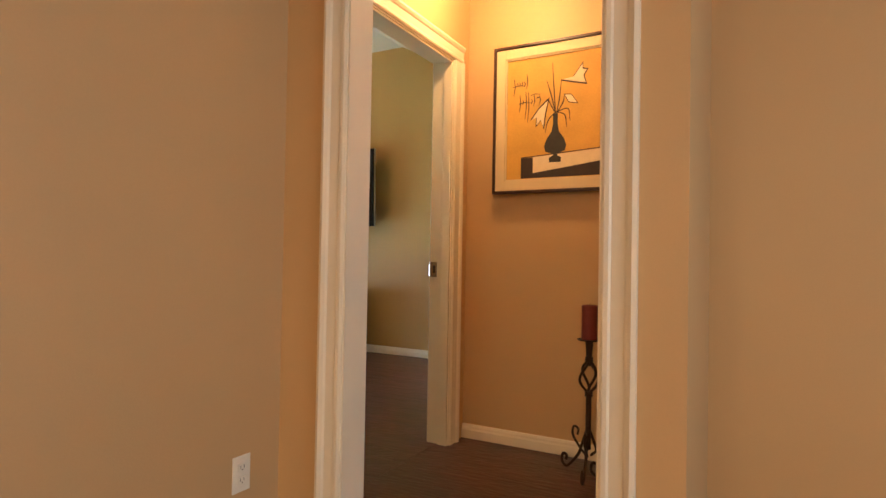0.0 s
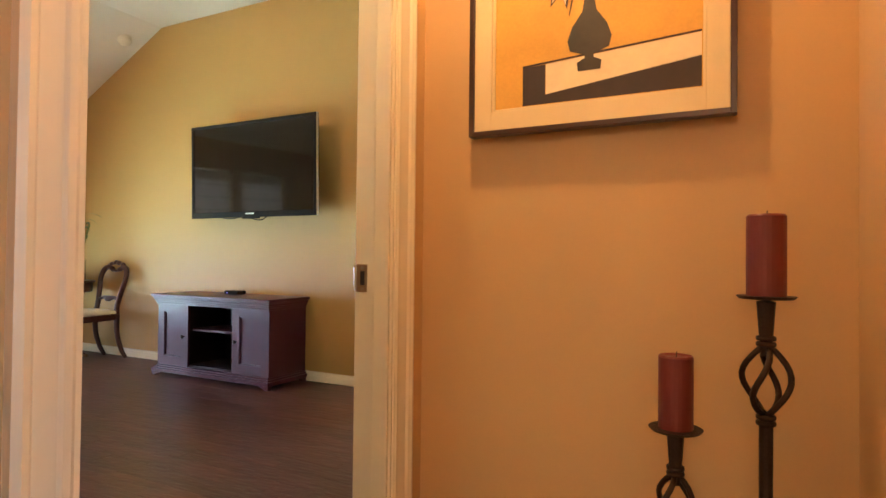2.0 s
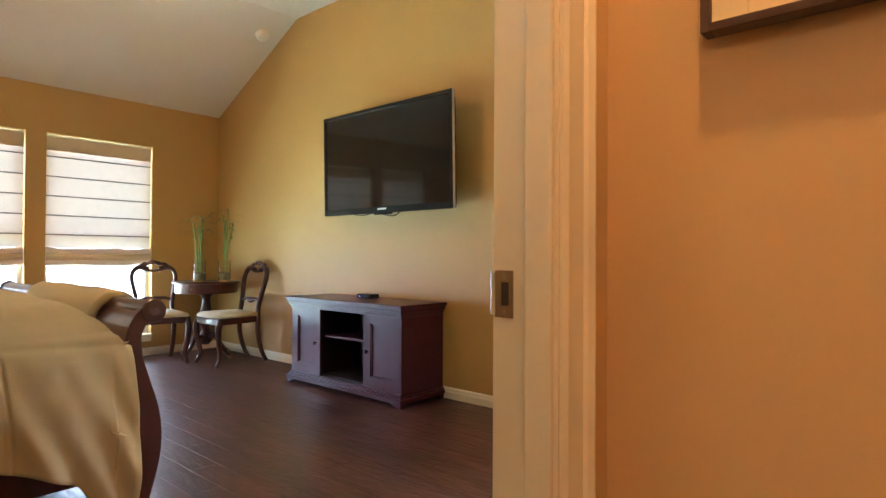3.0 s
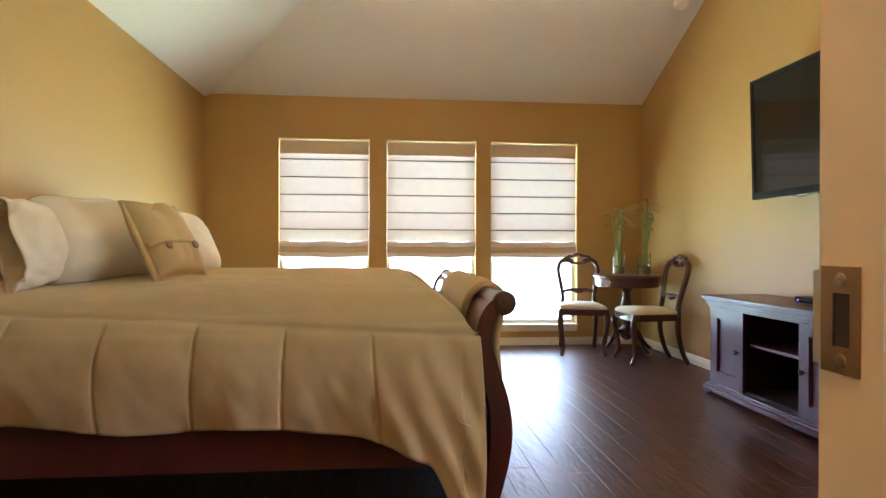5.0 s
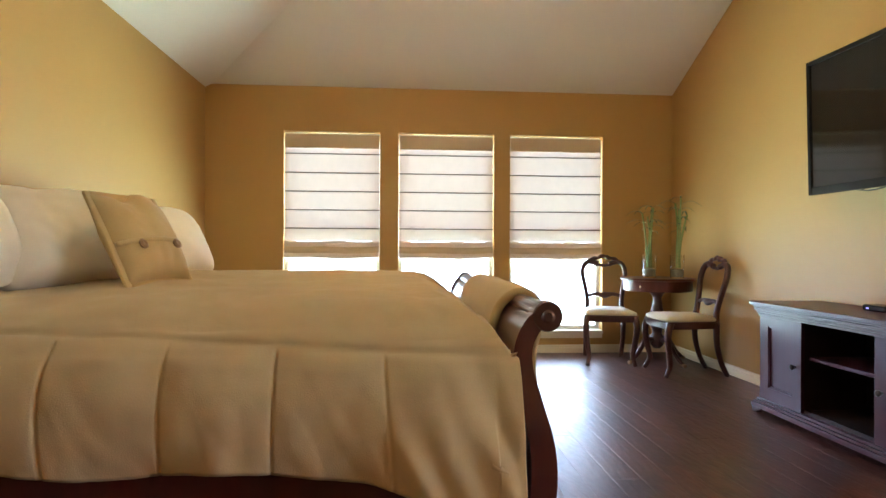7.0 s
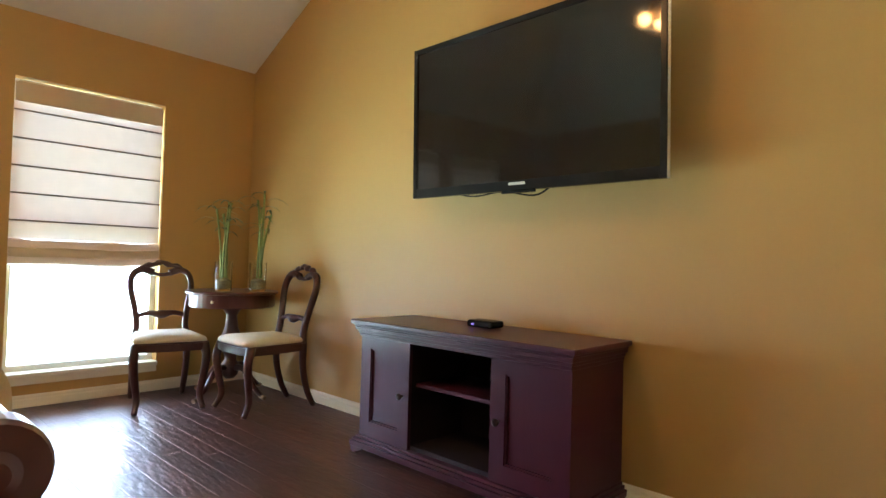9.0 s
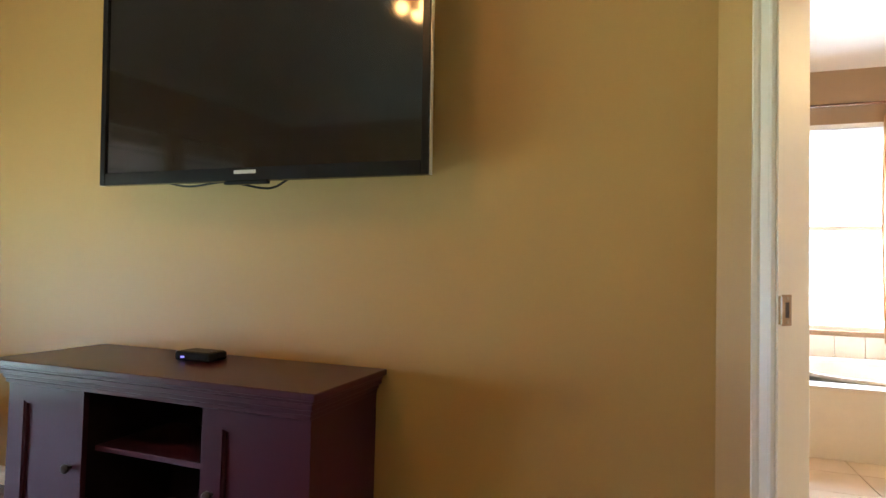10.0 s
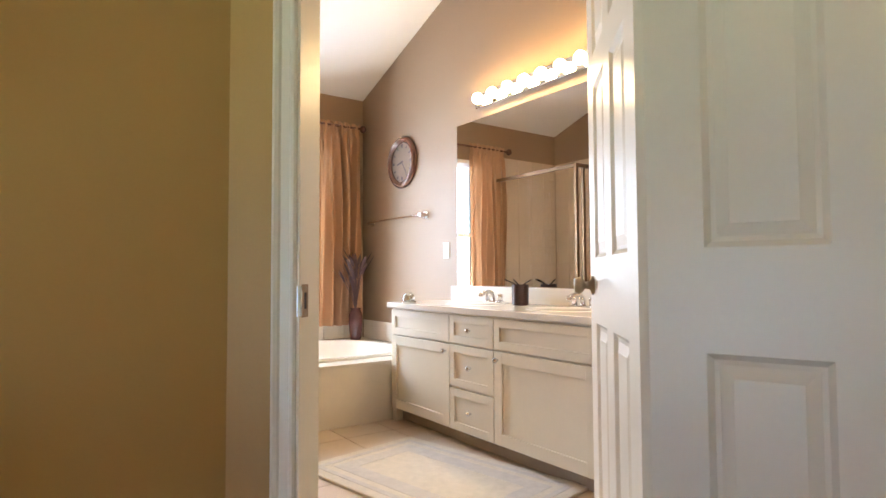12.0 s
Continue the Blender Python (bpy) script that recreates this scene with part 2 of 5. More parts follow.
def prism(outline, lo, hi, axis='x', m=None):
    return add_prism(bmesh.new(), outline, lo, hi, axis, m)


def curve(points, n=6):
    """A smooth line through points (Catmull-Rom)."""
    p = [Vector(q) for q in points]
    p = [2 * p[0] - p[1]] + p + [2 * p[-1] - p[-2]]
    out = []
    for i in range(1, len(p) - 2):
        for k in range(n):
            t = k / n
            a, b, c, d = p[i - 1:i + 3]
            out.append(0.5 * ((2 * b) + (c - a) * t + (2 * a - 5 * b + 4 * c - d) * t * t + (3 * b - a - 3 * c + d) * t ** 3))
    out.append(p[-2])
    return out


def ribbon_outline(points, widths, n=6):
    """A closed outline round a curved centre line in two coordinates."""
    c = curve([(x, y, 0) for x, y in points], n)
    ws = [w[0] for w in curve([(w, 0, 0) for w in widths], n)]
    left, right = [], []
    for i, p in enumerate(c):
        d = (c[min(i + 1, len(c) - 1)] - c[max(i - 1, 0)]).normalized()
        nrm = Vector((-d.y, d.x, 0))
        left.append((p + nrm * ws[i] / 2).to_2d()[:])
        right.append((p - nrm * ws[i] / 2).to_2d()[:])
    return left + right[::-1]


def moulding(bm, prof, path_lo, path_hi, m):
    """A straight run of a moulding: profile in (across, out), run along local z from lo to hi."""
    return add_prism(bm, prof, path_lo, path_hi, 'z', m)


CASING = ((0, 0), (0.09, 0), (0.09, 0.020), (0.078, 0.024), (0.066, 0.018), (0.060, 0.012), (0.026, 0.010), (0.020, 0.014), (0.008, 0.014), (0, 0.008))


def casing_set(name, m, width, height, label, left=True, right=True, cw=1.0):
    """Door casing on a wall face. m: x along the wall from the left jamb, y out of the wall, z up."""
    ob = root(name, (0, 0, 0), label, "door trim", kind="structure")
    prof = [(a * cw, b) for a, b in CASING]
    gap = 0.006
    if left:
        mm = m @ Matrix(((-1, 0, 0, -gap), (0, 1, 0, 0), (0, 0, 1, 0), (0, 0, 0, 1)))
        part("side_casing", prism(prof, 0, height + gap, 'z', mm), M_TRIM, ob)
    if right:
        mm = m @ Matrix(((1, 0, 0, width + gap), (0, 1, 0, 0), (0, 0, 1, 0), (0, 0, 0, 1)))
        part("side_casing", prism(prof, 0, height + gap, 'z', mm), M_TRIM, ob)
    mm = m @ Matrix(((0, 0, 1, 0), (0, 1, 0, 0), (1, 0, 0, height + gap + 0.0005), (0, 0, 0, 1)))
    part("head_casing", prism(prof, -gap - 0.09 * cw if left else 0, width + gap + (0.09 * cw if right else 0), 'z', mm), M_TRIM, ob)
    return ob

# ---------------------------------------------------------------- structure


def structure(name, bm, material, label, category="wall"):
    return tagged(part(name, bm, material), label, category, kind="structure")


DH = 2.04
# bedroom walls
rows = []
ys = [SY - 0.12] + [v for w in WINDOWS for v in w] + [NY + 0.12]
for a, b in zip(ys[0::2], ys[1::2]):
    rows.append((WX - 0.16, WX, a, b, 0, 2.56))
for a, b in WINDOWS:
    rows.append((WX - 0.16, WX, a, b, 0, WIN_Z[0] - 0.03))
    rows.append((WX - 0.16, WX, a, b, WIN_Z[1], 2.56))
structure("wall_west", boxes(rows), M_WALL, "gold painted wall with three tall window openings")
structure("wall_north", box(WX, -2.43, NY, NY + 0.12, 0, 3.30), M_WALL, "gold painted wall behind the television")
structure("wall_south", box(WX, EX, SY - 0.12, SY, 0, 3.30), M_WALL, "gold painted wall behind the bed")
DOOR_Y = (1.832, 2.70)
structure("wall_east_1", boxes([(EX, HX - 0.004, SY, DOOR_Y[0] - 0.02, 0, 3.3), (EX, HX - 0.004, DOOR_Y[1] + 0.02, 3.92, 0, 3.3),
                                (EX, HX - 0.004, DOOR_Y[0] - 0.02, DOOR_Y[1] + 0.02, DH + 0.02, 3.3)]), M_WALL, "gold painted wall with the bedroom doorway")
structure("wall_hall_west", boxes([(HX - 0.12, HX - 0.0042, -5.0, SY - 0.12, 0, 2.5), (HX - 0.004, HX, -5.0, DOOR_Y[0] - 0.02, 0, 2.5), (HX - 0.004, HX, DOOR_Y[1] + 0.02, PY, 0, 2.5),
                                   (HX - 0.004, HX, DOOR_Y[0] - 0.02, DOOR_Y[1] + 0.02, DH + 0.02, 2.5)]), M_HALL, "tan painted hall wall beside the bedroom doorway")
# diagonal wall with the bathroom doorway: local x along the wall, y out of it into the bedroom
DIAG = Matrix.Translation((-2.43, NY, 0)) @ Matrix.Rotation(radians(-45), 4, 'Z') @ Matrix.Scale(-1, 4, (0, 1, 0))
S0, S1 = 0.187, 1.0
structure("wall_diagonal", boxes([(0, S0 - 0.02, -0.12, 0, 0, 3.3), (S1 + 0.02, 1.457, -0.12, 0, 0, 3.3), (S0 - 0.02, S1 + 0.02, -0.12, 0, DH + 0.02, 3.3)], m=DIAG), M_WALL,
          "gold painted wall set at an angle across the corner")
# vestibule and hall
structure("wall_picture", box(HX, -0.17, PY, PY + 0.12, 0, 2.5), M_HALL, "tan painted wall that carries the framed picture")
structure("wall_vestibule_east", box(-0.17, 0.005, 1.565, PY + 0.12, 0, 2.5), M_HALL, "tan painted wall closing the small lobby")
OP_X = (-1.008, -0.205)
structure("wall_hall_north", boxes([(HX, OP_X[0] - 0.02, 1.47, 1.565, 0, 2.5), (OP_X[1] + 0.02, 0.005, 1.47, 1.565, 0, 2.5),
                                    (OP_X[0] - 0.02, OP_X[1] + 0.02, 1.47, 1.565, DH + 0.02, 2.5)]), M_HALL, "tan painted wall with a cased opening")
structure("wall_hall_far", box(0.005, 2.6, 2.15, 2.27, 0, 2.5), M_HALL, "plain tan painted hall wall")
# window opening is added out of view, only to let that lamp in
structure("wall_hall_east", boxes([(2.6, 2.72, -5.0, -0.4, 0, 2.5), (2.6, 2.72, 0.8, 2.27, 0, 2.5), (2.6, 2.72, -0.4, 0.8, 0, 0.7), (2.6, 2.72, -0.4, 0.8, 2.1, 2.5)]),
          M_HALL, "plain tan painted hall wall with an added unseen window opening")
structure("wall_hall_south", box(HX - 0.12, 2.72, -5.12, -5.0, 0, 2.5), M_HALL, "plain tan painted hall wall")
structure("ceiling_hall", box(HX - 0.004, 2.72, -5.12, PY + 0.12, 2.44, 2.56), M_CEIL, "flat white painted ceiling", "ceiling")

# bedroom ceiling: slopes from the west, south and east up to a flat field


def ceiling_z(x, y):
    return min(2.46 + 0.483 * (x - WX), 2.43 + 0.483 * (y - SY), 3.15, 3.15 - 0.483 * (x + 3.07))


bm = bmesh.new()
vs = [bm.verts.new(v) for v in ((WX - 0.1, SY - 0.1, 0), (EX + 0.1, SY - 0.1, 0), (EX + 0.1, NY + 0.1, 0), (WX - 0.1, NY + 0.1, 0))]
bm.faces.new(vs)
xb, yb, xe = WX + 0.69 / 0.483, SY + 0.72 / 0.483, -3.07
for co, no in (((xb, 0, 0), (1, 0, 0)), ((xe, 0, 0), (1, 0, 0)), ((0, yb, 0), (0, 1, 0)), ((xb, yb, 0), (1, -1, 0)), ((xe, yb, 0), (1, 1, 0))):
    bmesh.ops.bisect_plane(bm, geom=bm.verts[:] + bm.edges[:] + bm.faces[:], plane_co=co, plane_no=no)
for v in bm.verts:
    v.co.z = ceiling_z(v.co.x, v.co.y)
ext = bmesh.ops.extrude_face_region(bm, geom=bm.faces[:])
for v in ext["geom"]:
    if isinstance(v, bmesh.types.BMVert):
        v.co.z += 0.10
structure("ceiling_bedroom", bm, M_CEIL, "white painted vaulted ceiling with sloping sides", "ceiling")

# bathroom
BWIN = (-1.80, -0.70, 0.61, 2.225)
structure("wall_bath_east", box(BX, BX + 0.12, 4.0, BN + 0.12, 0, 4.2), M_BATHW, "taupe painted bathroom wall with the mirror")
structure("wall_bath_north", boxes([(BWX, BWIN[0], BN, BN + 0.16, 0, 4.2), (BWIN[1], BX, BN, BN + 0.16, 0, 4.2), (BWIN[0], BWIN[1], BN, BN + 0.16, 0, BWIN[2]),
                                    (BWIN[0], BWIN[1], BN, BN + 0.16, BWIN[3], 4.2)]), M_BATHW, "taupe painted bathroom wall with a window")
structure("wall_bath_west", box(BWX - 0.12, BWX, NY + 0.12, BN + 0.16, 0, 4.2), M_BATHW, "taupe painted bathroom wall")
structure("wall_bath_south", boxes([(HX, BX, 3.92, 4.0, 0, 4.2), (EX, HX, 3.92, 4.0, 0, 3.3)]), M_BATHW, "taupe painted bathroom wall beside the door")
bm = bmesh.new()
add_prism(bm, ((4.0, 4.20), (BN + 0.05, 2.64), (BN + 0.05, 2.76), (4.0, 4.32)), BWX - 0.05, BX + 0.05, 'x')
structure("ceiling_bath", bm, M_CEIL, "white painted bathroom ceiling sloping down to the window wall", "ceiling")

# ground outside
structure("ground", box(-60, 60, -60, 60, -0.30, -0.20), M_FENCE, "pale ground outside the windows", "ground")


# skirting boards
BASE = ((0, 0), (0.016, 0), (0.016, 0.045), (0.011, 0.054), (0.011, 0.064), (0.006, 0.074), (0, 0.076))


def skirting(name, a, b, label="cream painted skirting board"):
    """A skirting board from a to b; the room lies on the left of that way."""
    a, b = Vector((*a, 0)), Vector((*b, 0))
    d = (b - a).normalized()
    out = Vector((-d.y, d.x, 0))
    m = Matrix.Translation(a + Vector((0, 0, 0.002))) @ Matrix((d, out, Vector((0, 0, 1)))).transposed().to_4x4()
    return structure(name, prism(BASE, 0, (b - a).length, 'x', m), M_TRIM, label, "skirting")


skirting("baseboard_north", (-2.44, NY), (WX, NY))
skirting("baseboard_west", (WX, NY - 0.017), (WX, SY))
skirting("baseboard_south", (WX + 0.017, SY), (EX, SY))
skirting("baseboard_east", (EX, SY + 0.017), (EX, DOOR_Y[0] - 0.10))
skirting("baseboard_east_2", (EX, DOOR_Y[1] + 0.10), (EX, 3.50))
skirting("baseboard_picture", (-0.17, PY), (HX, PY))
skirting("baseboard_hall", (HX, 1.47), (HX, -5.0))
skirting("baseboard_vestibule", (-0.17, 1.60), (-0.17, PY - 0.017))

# door linings and casings


def lining(name, m, width, depth, height, label, stop=0.0):
    """Jamb boards of a doorway. m: x along the wall from the left jamb, y out of the wall face (depth runs to -y)."""
    ob = root(name, (0, 0, 0), label, "door frame", kind="structure")
    part("jamb", box(-0.02, 0, -depth - 0.003, 0.003, 0, height, m=m), M_TRIM, ob)
    part("jamb", box(width, width + 0.02, -depth - 0.003, 0.003, 0, height, m=m), M_TRIM, ob)
    part("head", box(-0.02, width + 0.02, -depth - 0.003, 0.003, height, height + 0.02, m=m), M_TRIM, ob)
    if stop:
        a, b = -stop, -0.004
        part("stop", box(0, 0.011, a, b, 0, height, 0.002, m=m), M_TRIM, ob)
        part("stop", box(width - 0.011, width, a, b, 0, height, 0.002, m=m), M_TRIM, ob)
        part("stop", box(0.011, width - 0.011, a, b, height - 0.011, height, 0.002, m=m), M_TRIM, ob)
    return ob


# hall face of bedroom doorway: along -y from the north jamb seen from the hall, out = +x
M_BED_HALL = Matrix.Translation((HX, DOOR_Y[0], 0)) @ Matrix(((0, 1, 0, 0), (1, 0, 0, 0), (0, 0, 1, 0), (0, 0, 0, 1)))
M_BED_ROOM = Matrix.Translation((EX, DOOR_Y[0], 0)) @ Matrix(((0, -1, 0, 0), (1, 0, 0, 0), (0, 0, 1, 0), (0, 0, 0, 1)))
M_OPEN_S = Matrix.Translation((OP_X[0], 1.47, 0)) @ Matrix(((1, 0, 0, 0), (0, -1, 0, 0), (0, 0, 1, 0), (0, 0, 0, 1)))
M_OPEN_N = Matrix.Translation((OP_X[0], 1.565, 0))
M_BATH = DIAG @ Matrix.Translation((S0, 0, 0))
lining("door_1", M_BED_HALL, DOOR_Y[1] - DOOR_Y[0], 0.12, DH, "cream painted bedroom door frame", stop=0.053)
casing_set("trim_door_1", M_BED_HALL, DOOR_Y[1] - DOOR_Y[0], DH, "cream moulded casing round the bedroom doorway")
casing_set("trim_door_2", M_BED_ROOM, DOOR_Y[1] - DOOR_Y[0], DH, "cream moulded casing on the bedroom side")
lining("door_2", M_OPEN_S, OP_X[1] - OP_X[0], 0.115, DH, "cream painted lining of the hall opening")
casing_set("trim_door_3", M_OPEN_S, OP_X[1] - OP_X[0], DH, "cream moulded casing round the hall opening")
lining("door_3", M_BATH, S1 - S0, 0.12, DH, "cream painted bathroom door frame")
casing_set("trim_door_4", M_BATH, S1 - S0, DH, "cream moulded casing round the bathroom doorway", cw=0.64)


def strike(name, m, label):
    """A strike plate. m: x across the jamb towards the room, y out of the jamb face, z up."""
    ob = root(name, (0, 0, 0), label, "strike plate")
    bm = bmesh.new()
    rows = ((-0.020, 0.016, 0.020, 0.040), (-0.020, 0.016, -0.040, -0.020), (-0.020, -0.012, -0.020, 0.020), (0.004, 0.016, -0.020, 0.020))
    for a, b, c, d in rows:
        add_box(bm, a, b, 0, 0.0022, c, d, m=m)
    part("plate", bm, M_BRONZE, ob)
    part("latch_pocket", box(-0.0125, 0.0045, -0.001, 0.0009, -0.0205, 0.0205, m=m), M_INK, ob)
    lip = [(0.016, 0.0022), (0.016, 0.0002), (0.0215, 0.0002), (0.0262, -0.003), (0.0275, -0.013), (0.0300, -0.013), (0.0285, -0.001), (0.0235, 0.0026)]
    part("lip", prism(lip, -0.036, 0.036, 'z', m), M_CHROME, ob)
    for z in (0.030, -0.030):
        mm = m @ Matrix.Translation((-0.004, 0.002, z)) @ Matrix.Rotation(radians(-90), 4, 'X')
        part("screw", lathe([(0.0, 0.0), (0.0055, 0.0), (0.005, 0.0014), (0.0014, 0.0018), (0, 0.0008)], 12, mm), M_NICKEL, ob)
    return ob


strike("strike_plate", Matrix.Translation((EX + 0.018, DOOR_Y[1] - 0.0005, 0.926)) @ Matrix(((-1, 0, 0, 0), (0, -1, 0, 0), (0, 0, 1, 0), (0, 0, 0, 1))), "aged brass strike plate screwed to the bedroom door jamb")
strike("strike_plate", M_BATH @ Matrix.Translation((0.0005, -0.026, 0.93)) @ Matrix(((0, 1, 0, 0), (1, 0, 0, 0), (0, 0, 1, 0), (0, 0, 0, 1))), "aged brass strike plate on the bathroom door jamb")

# windows


def window(name, y0, y1, z0, z1, m, label):
    """Window in an opening. m: local x across, y out into the room, z up; glass lies 0.1 behind the face."""
    ob = root(name, (0, 0, 0), label, "window", kind="structure")
    w = 0.035
    fr = [(y0, y0 + w, -0.13, -0.08, z0, z1), (y1 - w, y1, -0.13, -0.08, z0, z1), (y0 + w, y1 - w, -0.13, -0.08, z0, z0 + w), (y0 + w, y1 - w, -0.13, -0.08, z1 - w, z1)]
    zm = (z0 + z1) / 2
    part("window_frame", boxes(fr, m=m), M_VINYL, ob)
    part("meeting_rail", box(y0 + w, y1 - w, -0.125, -0.085, zm - 0.02, zm + 0.02, m=m), M_VINYL, ob)
    for a, b in ((z0 + w, zm - 0.02), (zm + 0.02, z1 - w)):
        p = part("pane", box(y0 + w, y1 - w, -0.107, -0.103, a, b, m=m), M_WGLASS, ob)
        p.visible_shadow = False
    return ob


M_WEST = Matrix.Translation((WX, 0, 0)) @ Matrix(((0, 1, 0, 0), (1, 0, 0, 0), (0, 0, 1, 0), (0, 0, 0, 1)))
for k, (a, b) in enumerate(WINDOWS):
    window("window_%d" % (k + 1), a, b, WIN_Z[0], WIN_Z[1], M_WEST, "tall white framed window behind a roman shade")
    s = root("window_sill", (0, 0, 0), "white painted window sill board", "window sill", kind="structure")
    part("sill_board", box(WX - 0.155, WX + 0.03, a - 0.0, b + 0.0, WIN_Z[0] - 0.028, WIN_Z[0] - 0.001, 0.004), M_TRIM, s)
    part("apron", box(WX + 0.0005, WX + 0.012, a, b, WIN_Z[0] - 0.075, WIN_Z[0] - 0.03, 0.002), M_TRIM, s)
M_NORTHB = Matrix.Translation((0, BN, 0)) @ Matrix(((1, 0, 0, 0), (0, -1, 0, 0), (0, 0, 1, 0), (0, 0, 0, 1)))
window("window_4", BWIN[0], BWIN[1], BWIN[2], BWIN[3], M_NORTHB, "white framed bathroom window over the bath")

# ---------------------------------------------------------------- lamps


def dome_lamp(at, material, label, r=0.16):
    ob = root("ceiling_light", at, label, "ceiling lamp")
    part("base", lathe([(0, 0), (r * 1.05, 0), (r * 1.05, -0.02), (r, -0.025), (0, -0.025)], 28), M_NICKEL, ob)
    part("shade", lathe([(r * 0.98, -0.026), (r * 0.9, -0.06), (r * 0.6, -0.09), (0, -0.10)], 28), material, ob, smooth=True)
    return ob


dome_lamp((-0.93, 2.36, 2.44), M_DOME, "frosted warm ceiling lamp in the small lobby", 0.045)
# three added lamps, never in view, throw frontal light onto the picture wall
for _x in (-0.6, 0.3, 1.2):
    dome_lamp((_x, -3.4, 2.44), M_DOME2, "added frosted warm lamp in the unseen back of the hall", 0.22)

fan = root("ceiling_light", (-4.10, 2.85, 3.15), "brass ceiling lamp with three glowing glass globes", "ceiling lamp")
part("canopy", lathe([(0, 0), (0.07, 0), (0.065, -0.03), (0.02, -0.05), (0, -0.05)]), M_BRONZE, fan, smooth=True)
part("stem", lathe([(0, -0.04), (0.012, -0.04), (0.012, -0.42), (0, -0.42)], 12), M_BRONZE, fan)
part("hub", lathe([(0, -0.40), (0.05, -0.41), (0.07, -0.45), (0.05, -0.49), (0.015, -0.52), (0, -0.52)]), M_BRONZE, fan, smooth=True)
for k in range(3):
    a = radians(20 + 120 * k)
    d = Vector((math.cos(a), math.sin(a), 0))
    part("arm", tube(curve([d * 0.04 + Vector((0, 0, -0.46)), d * 0.07 + Vector((0, 0, -0.485)), d * 0.085 + Vector((0, 0, -0.46))], 5), 0.008), M_BRONZE, fan)
    part("globe", lathe([(0, -0.05), (0.03, -0.045), (0.05, -0.02), (0.055, 0.01), (0.045, 0.04), (0.025, 0.055), (0, 0.055)], 20, Matrix.Translation(d * 0.09 + Vector((0, 0, -0.52))) @ Matrix.Scale(0.8, 4)), M_BULB, fan, smooth=True)

sm = root("smoke_detector", (-5.56, 4.76, ceiling_z(-5.56, 4.76) - 0.001), "round white smoke detector on the sloping ceiling", "smoke detector")
sm.matrix_world = pose(-5.56, 4.76, ceiling_z(-5.56, 4.76) - 0.001, 0, -25.8, 0)
part("base", lathe([(0, 0), (0.065, 0), (0.065, -0.012), (0, -0.012)], 28), M_PLATE, sm)
part("cover", lathe([(0.058, -0.012), (0.055, -0.035), (0.035, -0.045), (0, -0.047)], 28), M_PLATE, sm, smooth=True)

# ---------------------------------------------------------------- hall and lobby
ol = root("wall_outlet", (HX, 1.305, 0.295), "cream double power outlet on the hall wall", "outlet")
part("cover_plate", box(0.0005, 0.006, -0.035, 0.035, -0.057, 0.057, 0.0025), M_PLATE, ol)
for z in (0.02, -0.02):
    p = part("socket", box(0.0055, 0.0085, -0.017, 0.017, z - 0.014, z + 0.014, 0.002), M_PLATE, ol)
    part("slot", boxes([(0.008, 0.0089, -0.008, -0.006, z - 0.002, z + 0.007), (0.008, 0.0089, 0.006, 0.008, z - 0.002, z + 0.007), (0.008, 0.0089, -0.002, 0.002, z - 0.009, z - 0.005)]), M_INK, p)


